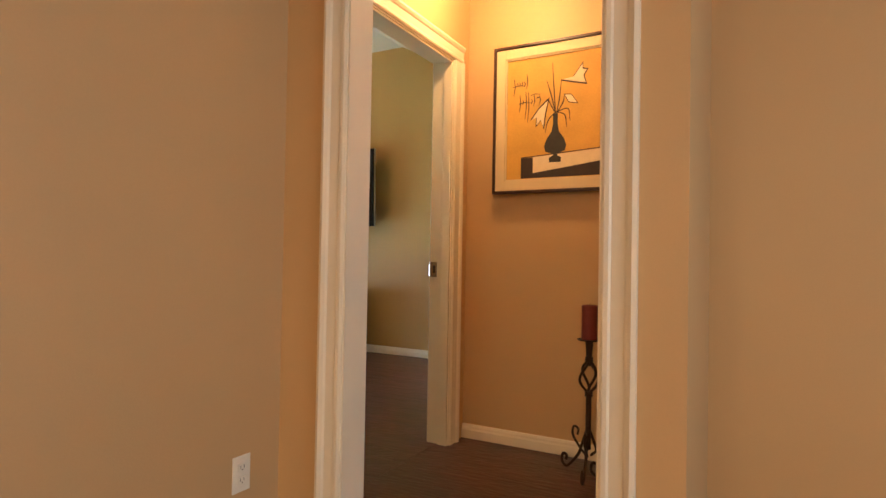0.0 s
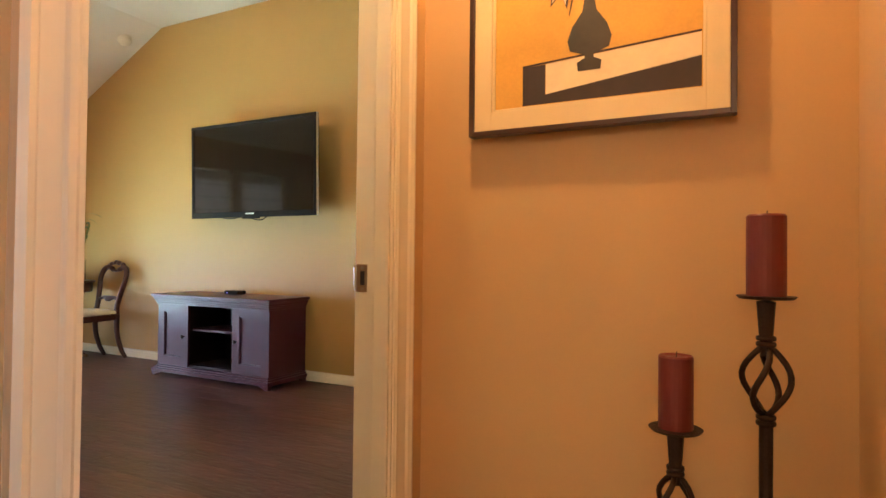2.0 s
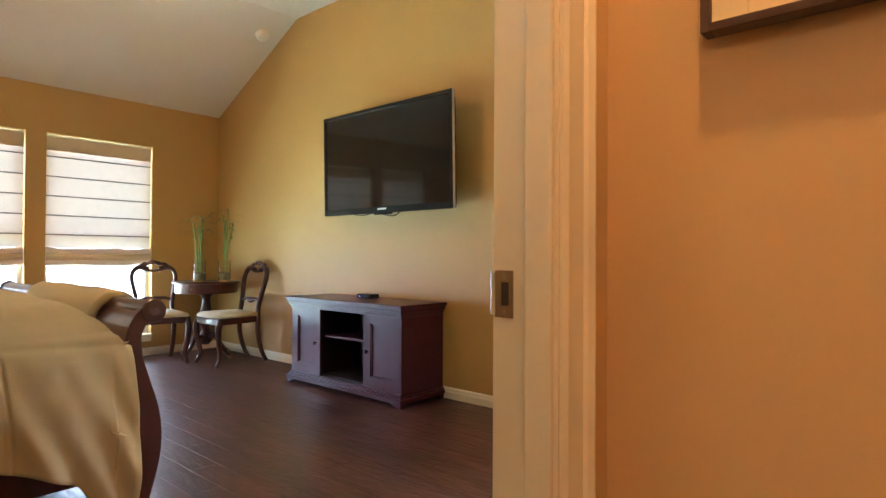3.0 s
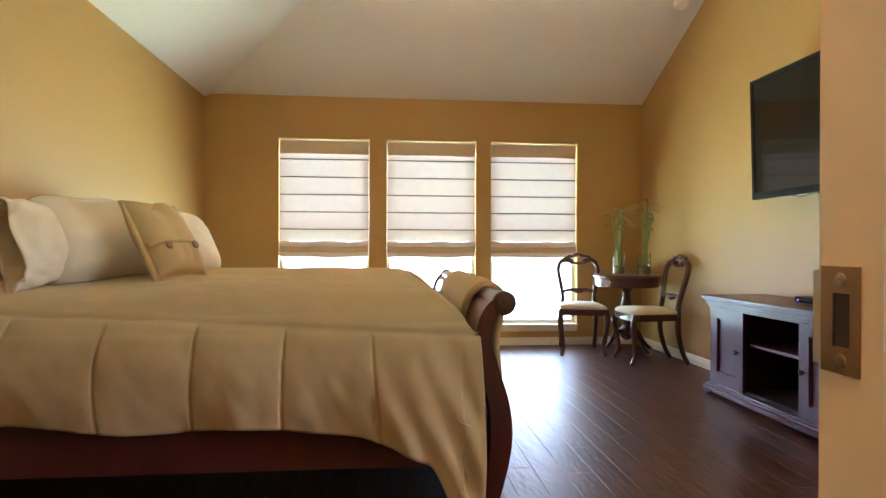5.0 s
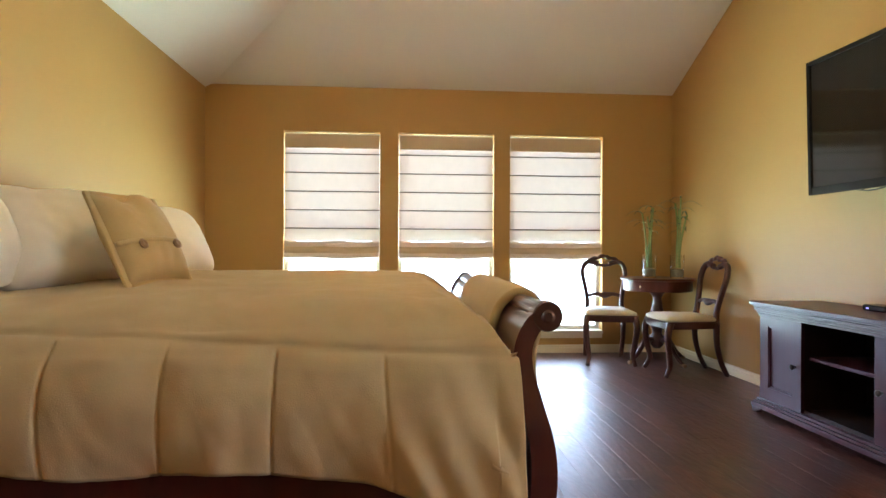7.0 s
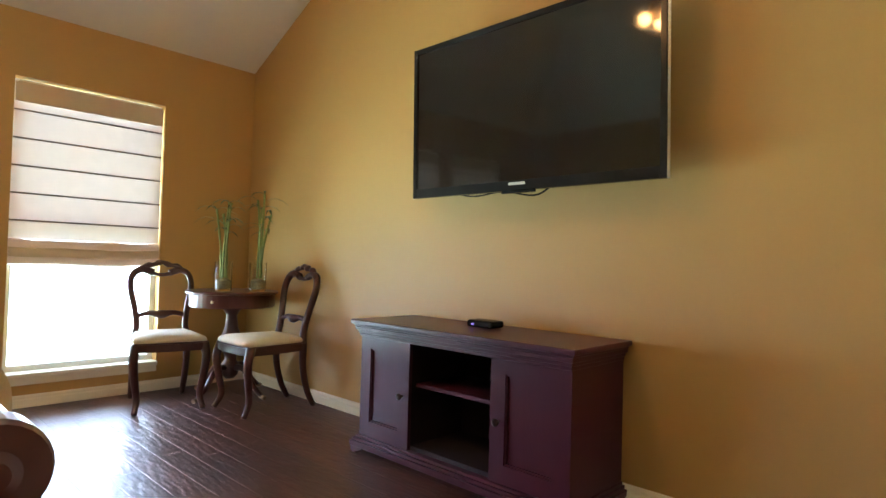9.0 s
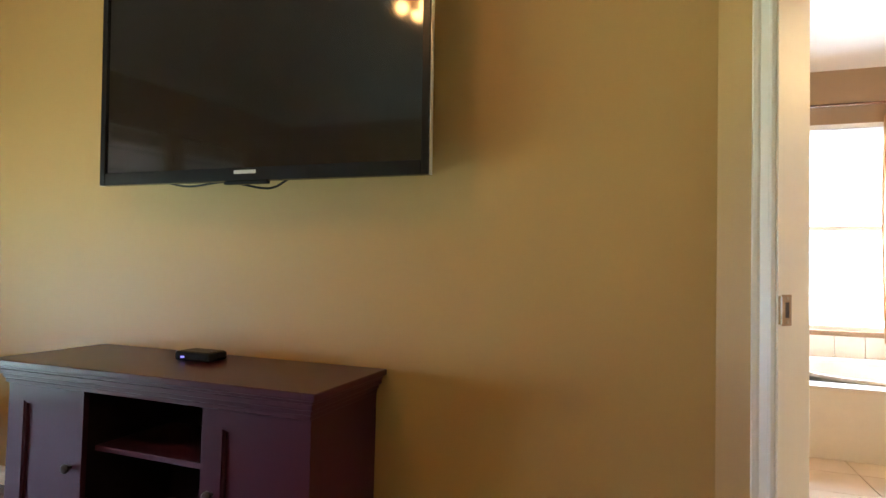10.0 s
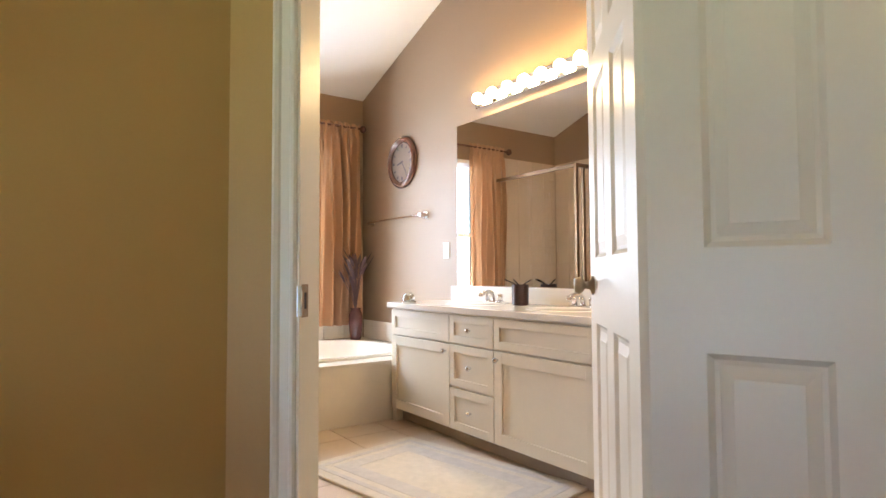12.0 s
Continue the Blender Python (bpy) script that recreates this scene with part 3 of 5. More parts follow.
def picture():
    x0, x1, z0, z1 = -1.099, -0.412, 1.333, 2.112
    ob = root("framed_picture", (x0, PY - 0.028, z0), "framed ochre still life of a dark vase with lilies", "picture")
    w, h = x1 - x0, z1 - z0

    def rim(name, a, b, y0, y1, material):
        rows = ((a, b, a, h - a), (w - b, w - a, a, h - a), (b, w - b, a, b), (b, w - b, h - b, h - a))
        for r in rows:
            part(name, box(r[0], r[1], y0, y1, r[2], r[3], 0.0015), material, ob)
    rim("frame", 0, 0.014, -0.036, -0.001, M_FRAME)
    rim("liner", 0.0142, 0.066, -0.027, -0.001, M_LINER)
    part("hanger", boxes([(0.10, w - 0.10, -0.001, 0.0278, h * 0.70, h * 0.70 + 0.03)]), M_FRAME, ob)
    rim("liner_lip", 0.0662, 0.074, -0.022, -0.001, M_LINER)
    cv = part("canvas", box(0.0742, w - 0.0742, -0.015, -0.001, 0.0742, h - 0.0742), M_CANVAS, ob)
    c0, cw, ch = 0.0742, w - 0.1484, h - 0.1484
    Y = -0.0156

    def flat(name, outline, material, lift=0.0):
        pts = [(c0 + u * cw, c0 + v * ch) for u, v in outline]
        return part(name, prism(pts, Y - 0.0006 - lift, Y + 0.0004 - lift, 'y'), material, cv)
    flat("painted_table_end", [(0.15, 0.005), (0.27, 0.005), (0.27, 0.175), (0.15, 0.172)], M_INK)
    flat("painted_table_edge", [(0.27, 0.005), (0.995, 0.005), (0.995, 0.125), (0.27, 0.045)], M_INK)
    flat("painted_table_top", [(0.272, 0.045), (0.995, 0.122), (0.995, 0.215), (0.272, 0.176)], M_PETAL)
    flat("painted_table_line", [(0.15, 0.172), (0.995, 0.217), (0.995, 0.225), (0.15, 0.180)], M_INK, 0.0003)
    prof = [(0.055, 0.125), (0.060, 0.162), (0.022, 0.178), (0.022, 0.192), (0.095, 0.215), (0.108, 0.258), (0.085, 0.315), (0.035, 0.375), (0.022, 0.44), (0.024, 0.52)]
    cx = 0.49
    flat("painted_vase", [(cx + a, b) for a, b in prof] + [(cx - a, b) for a, b in reversed(prof)], M_VASEINK, 0.0006)

    def stroke(name, pts, wd, material, lift):
        o = ribbon_outline([(c0 + u * cw, c0 + v * ch) for u, v in pts], [wd * 0.6] + [wd] * (len(pts) - 2) + [wd * 0.35], 4)
        return part(name, prism(o, Y - 0.0006 - lift, Y + 0.0004 - lift, 'y'), material, cv)
    stems = [[(0.49, 0.52), (0.475, 0.7), (0.455, 0.93)], [(0.49, 0.52), (0.45, 0.66), (0.40, 0.80)], [(0.50, 0.52), (0.525, 0.63), (0.545, 0.79)], [(0.49, 0.52), (0.44, 0.60), (0.42, 0.64)],
             [(0.50, 0.52), (0.56, 0.60), (0.575, 0.66)], [(0.49, 0.53), (0.42, 0.47), (0.39, 0.37)], [(0.50, 0.53), (0.58, 0.50), (0.60, 0.40)], [(0.50, 0.53), (0.61, 0.55), (0.63, 0.45)]]
    for s in stems:
        stroke("painted_stem", s, 0.0055, M_INK, 0.0006)
    blooms = [[(0.55, 0.785), (0.66, 0.80), (0.745, 0.90), (0.745, 0.855), (0.79, 0.845), (0.755, 0.80), (0.78, 0.735), (0.68, 0.755)],
              [(0.575, 0.665), (0.64, 0.66), (0.70, 0.585), (0.62, 0.60)],
              [(0.42, 0.64), (0.33, 0.575), (0.25, 0.485), (0.305, 0.50), (0.30, 0.43), (0.345, 0.475), (0.375, 0.41), (0.39, 0.52)]]
    for b in blooms:
        mx, my = sum(p[0] for p in b) / len(b), sum(p[1] for p in b) / len(b)
        flat("painted_bloom_outline", [(mx + (u - mx) * 1.13, my + (v - my) * 1.13) for u, v in b], M_INK, 0.0012)
        flat("painted_bloom", [(mx + (u - mx) * 0.93, my + (v - my) * 0.93) for u, v in b], M_PETAL, 0.0018)
    for u, v0, v1 in ((0.07, 0.70, 0.84), (0.10, 0.77, 0.81), (0.125, 0.77, 0.81), (0.15, 0.77, 0.81), (0.175, 0.77, 0.81), (0.20, 0.75, 0.87), (0.13, 0.56, 0.70), (0.16, 0.62, 0.66), (0.19, 0.50, 0.73), (0.215, 0.47, 0.72),
                      (0.25, 0.62, 0.66), (0.275, 0.60, 0.69), (0.33, 0.60, 0.68)):
        stroke("painted_mark", [(u, v1), (u + 0.008, (v0 + v1) / 2), (u - 0.004, v0)], 0.0045, M_INK, 0.0006)
    for u0, u1, v in ((0.055, 0.19, 0.775), (0.12, 0.25, 0.628), (0.24, 0.34, 0.69), (0.30, 0.34, 0.66)):
        stroke("painted_mark", [(u0, v), ((u0 + u1) / 2, v + 0.008), (u1, v)], 0.004, M_INK, 0.0006)


picture()


def candle_stand(at, height, label, rz=0):
    """Wrought iron floor candlestick with a twisted cage and three scrolled feet."""
    ob = root("candle_stand", at, label, "candlestick", "wrought iron candlesticks", rz)
    zc = height - 0.170
    part("drip_pan", lathe([(0, height - 0.006), (0.050, height - 0.004), (0.056, height + 0.002), (0.052, height + 0.002), (0, height)], 24), M_IRON, ob)
    part("pole", tube([(0, 0, 0.12), (0, 0, zc - 0.07)], 0.013, 10), M_IRON, ob)
    part("neck", lathe([(0, zc + 0.05), (0.010, zc + 0.05), (0.013, zc + 0.09), (0.018, height - 0.01), (0, height - 0.005)], 12), M_IRON, ob)
    for z in (zc + 0.086, zc + 0.074, zc - 0.074, zc - 0.086):
        part("collar", lathe([(0.009, z - 0.006), (0.018, z - 0.004), (0.019, z), (0.018, z + 0.004), (0.009, z + 0.006)], 14), M_IRON, ob, smooth=True)
    for k in range(4):
        pts = []
        for i in range(13):
            t = i / 12
            a = k * math.pi / 2 + t * math.pi * 0.5
            r = 0.006 + 0.040 * math.sin(math.pi * t) ** 0.85
            pts.append((r * math.cos(a), r * math.sin(a), zc - 0.07 + 0.14 * t))
        part("cage_bar", tube(pts, 0.0062, 8), M_IRON, ob, smooth=True)
    for k in range(3):
        a = radians(35 + 120 * k)
        prof = [(0.010, 0.20), (0.035, 0.135), (0.055, 0.085), (0.10, 0.03), (0.13, 0.008), (0.155, 0.025), (0.150, 0.06), (0.128, 0.058), (0.130, 0.038)]
        part("foot_scroll", tube(curve([(r * math.cos(a), r * math.sin(a), z) for r, z in prof], 6), 0.0068, 8), M_IRON, ob, smooth=True)
        up = [(0.012, 0.09), (0.05, 0.12), (0.09, 0.165), (0.085, 0.205), (0.058, 0.20), (0.062, 0.172)]
        part("upper_scroll", tube(curve([(r * math.cos(a), r * math.sin(a), z) for r, z in up], 6), 0.0058, 8), M_IRON, ob, smooth=True)
    return ob


def candle(at, height, r, label):
    ob = root("candle", at, label, "candle", "burgundy pillar candles")
    part("wax", lathe([(0, 0), (r, 0), (r, height - 0.004), (r - 0.003, height), (r * 0.75, height - 0.004), (0, height - 0.008)], 28), M_CANDLE, ob)
    part("wick", tube([(0, 0, height - 0.008), (0.002, 0, height + 0.008)], 0.0012, 6), M_INK, ob)
    return ob


candle_stand((-0.530, 2.665, 0), 0.622, "shorter wrought iron candlestick with a twisted cage")
candle((-0.530, 2.665, 0.6242), 0.157, 0.036, "burgundy pillar candle on the shorter candlestick")
candle_stand((-0.359, 2.665, 0), 0.914, "taller wrought iron candlestick with a twisted cage", 25)
candle((-0.359, 2.665, 0.9162), 0.166, 0.037, "burgundy pillar candle on the taller candlestick")

# ---------------------------------------------------------------- bedroom


def roman_shade(y0, y1, label):
    zt, zb = 2.035, 0.905
    x = WX - 0.035
    ob = root("roman_shade", (x, 0, 0), label, "window shade", "roman shades")
    g = 0.006
    part("head_rail", box(-0.03, 0.005, y0 + g + 0.02, y1 - g - 0.02, zt - 0.03, zt - 0.002), M_TRIM, ob)
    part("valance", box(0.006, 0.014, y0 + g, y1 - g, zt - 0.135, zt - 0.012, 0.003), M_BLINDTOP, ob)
    zs = [zt - 0.125, zt - 0.185, zt - 0.360, zt - 0.532, zt - 0.703, zt - 0.873, zb + 0.14]
    rng = random.Random(int(y0 * 1000))
    for a, b in zip(zs, zs[1:]):
        n = 9
        bm = bmesh.new()
        rows = []
        for i in range(4):
            t = i / 3
            rows.append([bm.verts.new((0.004 * math.sin(math.pi * t) + (0.002 * math.sin(7 * k + y0) * t), y0 + g + (y1 - y0 - 2 * g) * k / n, a + (b - a) * t)) for k in range(n + 1)])
        for i in range(3):
            for k in range(n):
                bm.faces.new((rows[i][k], rows[i][k + 1], rows[i + 1][k + 1], rows[i + 1][k]))
        part("cloth_panel", bm, M_BLIND, ob, smooth=True)
    for z in zs[1:-1]:
        part("rib", box(-0.004, 0.006, y0 + g, y1 - g, z - 0.006, z + 0.004, 0.001), M_ROD, ob)
    # gathered folds at the bottom
    for i, (dz, dx, th) in enumerate(((0.105, 0.004, 0.040), (0.062, 0.012, 0.036), (0.022, 0.006, 0.040))):
        n = 14
        bm = bmesh.new()
        ring = []
        for k in range(n + 1):
            t = k / n
            sag = 0.010 * math.sin(math.pi * t) * rng.uniform(0.6, 1.2) + 0.004 * math.sin(9 * t + i)
            y = y0 + g + (y1 - y0 - 2 * g) * t
            c = Vector((dx, y, zb + dz - sag))
            ring.append([bm.verts.new(c + Vector((0.016 * math.cos(q), 0, th * math.sin(q)))) for q in [j * math.pi / 4 for j in range(8)]])
        for a, b in zip(ring, ring[1:]):
            for j in range(8):
                bm.faces.new((a[j], a[(j + 1) % 8], b[(j + 1) % 8], b[j]))
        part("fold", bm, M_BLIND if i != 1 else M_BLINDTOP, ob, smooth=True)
    return ob


for a, b in WINDOWS:
    roman_shade(a, b, "half-lowered cream roman shade with dark ribs")


def television():
    x0, x1, z0, z1, yf = -4.60, -3.245, 1.302, 2.083, 4.755
    ob = root("television", ((x0 + x1) / 2, yf, z0), "large black flat television mounted high on the wall", "television")
    ob.matrix_world = pose((x0 + x1) / 2, yf, z0, 1.5, 0, 0)
    w, h = (x1 - x0) / 2, z1 - z0
    b = 0.026
    part("bezel", boxes([(-w, -w + b, 0, 0.035, 0, h), (w - b, w, 0, 0.035, 0, h), (-w + b, w - b, 0, 0.035, 0, 0.046), (-w + b, w - b, 0, 0.035, h - b, h)], 0.003), M_BLACK, ob)
    part("screen", box(-w + b + 0.0005, w - b - 0.0005, 0.008, 0.03, 0.0465, h - b - 0.0005), M_SCREEN, ob)
    part("back_cover", box(-w + 0.03, w - 0.03, 0.0352, 0.085, 0.03, h - 0.03, 0.012), M_BLACK, ob)
    for sx in (-1, 1):
        part("edge_strip", box(sx * (w + 0.0016) - 0.0013, sx * (w + 0.0016) + 0.0013, 0.006, 0.026, 0, h), M_SILVER, ob)
    part("badge", box(-0.045, 0.045, -0.0015, 0, 0.024, 0.036), M_SILVER, ob)
    part("lower_lip", box(-0.09, 0.09, 0.002, 0.022, -0.012, -0.0005, 0.003), M_BLACK, ob)
    part("wall_bracket", boxes([(-0.12, 0.12, 0.0855, 0.11, 0.25, 0.55), (-0.03, 0.03, 0.1105, 0.205, 0.30, 0.42), (-0.14, 0.14, 0.2055, 0.215, 0.22, 0.50)], 0.002), M_BLACK, ob)
    part("cable", tube(curve([(-0.45, 0.05, 0.02), (-0.3, 0.06, -0.006), (-0.12, 0.05, 0.004), (0.05, 0.06, -0.022), (0.14, 0.06, 0.01)], 6), 0.004, 6), M_BLACK, ob)


television()


def tv_stand():
    x0, x1, y0, y1, H = -4.755, -3.455, 4.495, 4.945, 0.668
    ob = root("tv_stand", ((x0 + x1) / 2, y0, 0), "dark espresso wooden television stand with two doors", "tv stand")
    w, d = (x1 - x0) / 2, y1 - y0
    part("top", box(-w - 0.002, w + 0.002, -0.002, d, H - 0.022, H, 0.004), M_STAND, ob)
    for inset, low, high in ((0.012, 0.034, 0.0222), (0.016, 0.052, 0.0342), (0.026, 0.068, 0.0522), (0.032, 0.084, 0.0682)):
        part("cornice_step", box(-w + inset, w - inset, inset, d, H - low, H - high, 0.003), M_STAND, ob)
    zi0, zi1 = 0.085, H - 0.0842
    f = 0.045
    part("side_panel", box(-w + 0.036, -w + 0.058, f + 0.02, d, zi0, zi1), M_STAND, ob)
    part("side_panel", box(w - 0.058, w - 0.036, f + 0.02, d, zi0, zi1), M_STAND, ob)
    xo0, xo1 = -w + 0.395, w - 0.415
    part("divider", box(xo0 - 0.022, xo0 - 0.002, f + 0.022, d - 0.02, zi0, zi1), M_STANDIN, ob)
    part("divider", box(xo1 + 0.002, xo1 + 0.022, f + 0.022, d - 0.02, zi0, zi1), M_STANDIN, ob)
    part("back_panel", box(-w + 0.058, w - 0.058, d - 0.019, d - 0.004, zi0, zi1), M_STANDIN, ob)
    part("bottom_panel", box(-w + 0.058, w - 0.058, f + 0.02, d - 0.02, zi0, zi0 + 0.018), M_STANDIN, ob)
    part("shelf", box(xo0 - 0.001, xo1 + 0.001, f + 0.05, d - 0.021, 0.375, 0.393, 0.002), M_STAND, ob)
    for a, b, kx in ((-w + 0.036, xo0, xo0 - 0.045), (xo1, w - 0.036, xo1 + 0.045)):
        st = 0.075
        door = part("door", boxes([(a, a + st, f, f + 0.02, zi0, zi1), (b - st, b, f, f + 0.02, zi0, zi1), (a + st, b - st, f, f + 0.02, zi0, zi0 + 0.075), (a + st, b - st, f, f + 0.02, zi1 - 0.06, zi1)]), M_STAND, ob)
        part("door_panel", box(a + st, b - st, f + 0.014, f + 0.019, zi0 + 0.075, zi1 - 0.06), M_STAND, door)
        part("bead", boxes([(a + st, a + st + 0.008, f + 0.006, f + 0.014, zi0 + 0.075, zi1 - 0.06), (b - st - 0.008, b - st, f + 0.006, f + 0.014, zi0 + 0.075, zi1 - 0.06),
                            (a + st + 0.008, b - st - 0.008, f + 0.006, f + 0.014, zi0 + 0.075, zi0 + 0.083), (a + st + 0.008, b - st - 0.008, f + 0.006, f + 0.014, zi1 - 0.068, zi1 - 0.06)]), M_STAND, door)
        part("knob", lathe([(0, 0), (0.006, 0), (0.007, 0.012), (0.015, 0.018), (0.016, 0.026), (0.009, 0.032), (0, 0.033)], 18, Matrix.Translation((kx, f, 0.33)) @ Matrix.Rotation(radians(90), 4, 'X')), M_IRON, door, "dark bronze knob", smooth=True)
    part("base_moulding", boxes([(-w + 0.030, w - 0.030, 0.030, d, 0.072, 0.0848), (-w + 0.018, w - 0.018, 0.018, d, 0.058, 0.0718), (-w + 0.006, w - 0.006, 0.006, d, 0.030, 0.0578)], 0.003), M_STAND, ob)
    foot = [(0, 0.030), (0.085, 0.030), (0.075, 0.018), (0.045, 0.010), (0.038, 0.0), (0.0, 0.0)]
    for sx in (-1, 1):
        for y in (0.012, d - 0.05):
            part("foot", prism([(sx * (w - 0.012 - u), z) for u, z in foot], y, y + 0.035, 'y'), M_STAND, ob)


tv_stand()
mb = root("media_box", (-4.12, 4.80, 0.668), "small black media box with a blue indicator light", "media player")
part("case", box(-0.075, 0.075, -0.05, 0.05, 0.001, 0.034, 0.010), M_BLACK, mb)
part("indicator", box(-0.045, -0.030, -0.0512, -0.049, 0.012, 0.018), M_LED, mb)


def chair(at, rz, label):
    """Balloon-back side chair: front faces local -y."""
    ob = root("side_chair", at, label, "chair", "balloon-back chairs", rz)
    for sx in (-1, 1):
        fr = curve([(sx * 0.195, -0.19, 0.42), (sx * 0.207, -0.215, 0.33), (sx * 0.195, -0.20, 0.20), (sx * 0.18, -0.185, 0.09), (sx * 0.195, -0.225, 0.006)], 5)
        part("front_leg", tube(fr, [0.030 - 0.013 * i / (len(fr) - 1) for i in range(len(fr))], 10), M_MAHOG, ob, smooth=True)
        bk = curve([(sx * 0.165, 0.19, 0.42), (sx * 0.165, 0.195, 0.25), (sx * 0.162, 0.235, 0.10), (sx * 0.16, 0.285, 0.004)], 5)
        part("back_leg", tube(bk, [0.025 - 0.007 * i / (len(bk) - 1) for i in range(len(bk))], 10), M_MAHOG, ob, smooth=True)
        st = curve([(sx * 0.165, 0.19, 0.42), (sx * 0.150, 0.20, 0.50), (sx * 0.165, 0.225, 0.62), (sx * 0.190, 0.255, 0.76), (sx * 0.170, 0.275, 0.84), (sx * 0.115, 0.285, 0.866), (sx * 0.05, 0.286, 0.846)], 6)
        part("back_stile", tube(st, [0.023 + 0.006 * max(0, i - 22) / 14 for i in range(len(st))], 10, 0.8), M_MAHOG, ob, smooth=True)
    # carved crest with a small pierced opening, and the cross rail
    cr = curve([(-0.165, 0.280, 0.850), (-0.105, 0.286, 0.892), (-0.05, 0.289, 0.902), (0, 0.291, 0.918), (0.05, 0.289, 0.902), (0.105, 0.286, 0.892), (0.165, 0.280, 0.850)], 6)
    part("crest", tube(cr, [0.014 + 0.007 * math.sin(math.pi * i / (len(cr) - 1)) + 0.004 * math.sin(0.9 * i) for i in range(len(cr))], 8, 0.7), M_MAHOG, ob, "carved crest rail", smooth=True)
    part("crest_brace", tube(curve([(-0.11, 0.28, 0.855), (-0.05, 0.283, 0.840), (0, 0.284, 0.832), (0.05, 0.283, 0.840), (0.11, 0.28, 0.855)], 5), 0.013, 8), M_MAHOG, ob, smooth=True)
    rail = curve([(-0.155, 0.212, 0.555), (-0.08, 0.222, 0.575), (0, 0.216, 0.565), (0.08, 0.222, 0.575), (0.155, 0.212, 0.555)], 6)
    part("cross_rail", tube(rail, [0.017 + 0.015 * math.exp(-((i - 12) / 3.5) ** 2) for i in range(len(rail))], 8, 0.8), M_MAHOG, ob, smooth=True)
    seat = [(-0.215, -0.215), (-0.12, -0.232), (0.12, -0.232), (0.215, -0.215), (0.205, -0.05), (0.178, 0.19), (0.10, 0.205), (-0.10, 0.205), (-0.178, 0.19), (-0.205, -0.05)]
    bm = prism(seat, 0.372, 0.428, 'z')
    bmesh.ops.bevel(bm, geom=bm.edges[:], offset=0.008, segments=2, affect='EDGES')
    part("seat_frame", bm, M_MAHOG, ob)
    bm = bmesh.new()
    rings = []
    for k, z in ((1.0, 0.4285), (1.0, 0.442), (0.96, 0.456), (0.80, 0.470), (0.45, 0.478), (0.05, 0.480)):
        rings.append([bm.verts.new((x * k * 0.97, (y + 0.01) * k * 0.97 - 0.01, z)) for x, y in seat])
    for a, b in zip(rings, rings[1:]):
        for i in range(len(seat)):
            bm.faces.new((a[i], a[(i + 1) % len(seat)], b[(i + 1) % len(seat)], b[i]))
    bm.faces.new(rings[0])
    bm.faces.new(rings[-1])
    part("seat", bm, M_SEAT, ob, "cream upholstered seat", smooth=True)
    return ob


chair((-6.27, 4.16, 0), 78, "carved mahogany balloon-back chair with a cream seat by the window")
chair((-5.80, 4.595, 0), 0, "carved mahogany balloon-back chair with a cream seat by the television wall")


def drum_table():
    ob = root("drum_table", (-6.26, 4.60, 0), "round mahogany drum table on a pedestal with splayed feet", "table")
    part("tabletop", lathe([(0, 0.735), (0.300, 0.735), (0.310, 0.728), (0.310, 0.718), (0.297, 0.712), (0, 0.712)], 48), M_WOODRED, ob)
    part("apron", lathe([(0.0, 0.7118), (0.287, 0.7118), (0.287, 0.630), (0.281, 0.622), (0, 0.628)], 48), M_WOODRED, ob)
    part("pedestal", lathe([(0, 0.6218), (0.10, 0.6218), (0.06, 0.60), (0.035, 0.56), (0.045, 0.48), (0.07, 0.40), (0.075, 0.34), (0.045, 0.29), (0.04, 0.25), (0.06, 0.22), (0.055, 0.15), (0.03, 0.12), (0, 0.12)], 24), M_MAHOG, ob, smooth=True)
    for k in range(4):
        a = radians(20 + 90 * k)
        c, s = math.cos(a), math.sin(a)
        part("splayed_foot", tube(curve([(c * 0.04, s * 0.04, 0.20), (c * 0.13, s * 0.13, 0.19), (c * 0.21, s * 0.21, 0.09), (c * 0.29, s * 0.29, 0.022)], 6), [0.024 - 0.008 * i / 18 for i in range(19)], 8), M_MAHOG, ob, smooth=True)
        part("brass_cap", tube([(c * 0.275, s * 0.275, 0.026), (c * 0.315, s * 0.315, 0.016)], 0.016, 8), M_BRONZE, ob)
    part("drawer_pull", lathe([(0, 0), (0.008, 0), (0.010, 0.012), (0, 0.016)], 10, Matrix.Translation((0.18, -0.223, 0.668)) @ Matrix.Rotation(radians(90), 4, 'X')), M_BRONZE, ob)


drum_table()


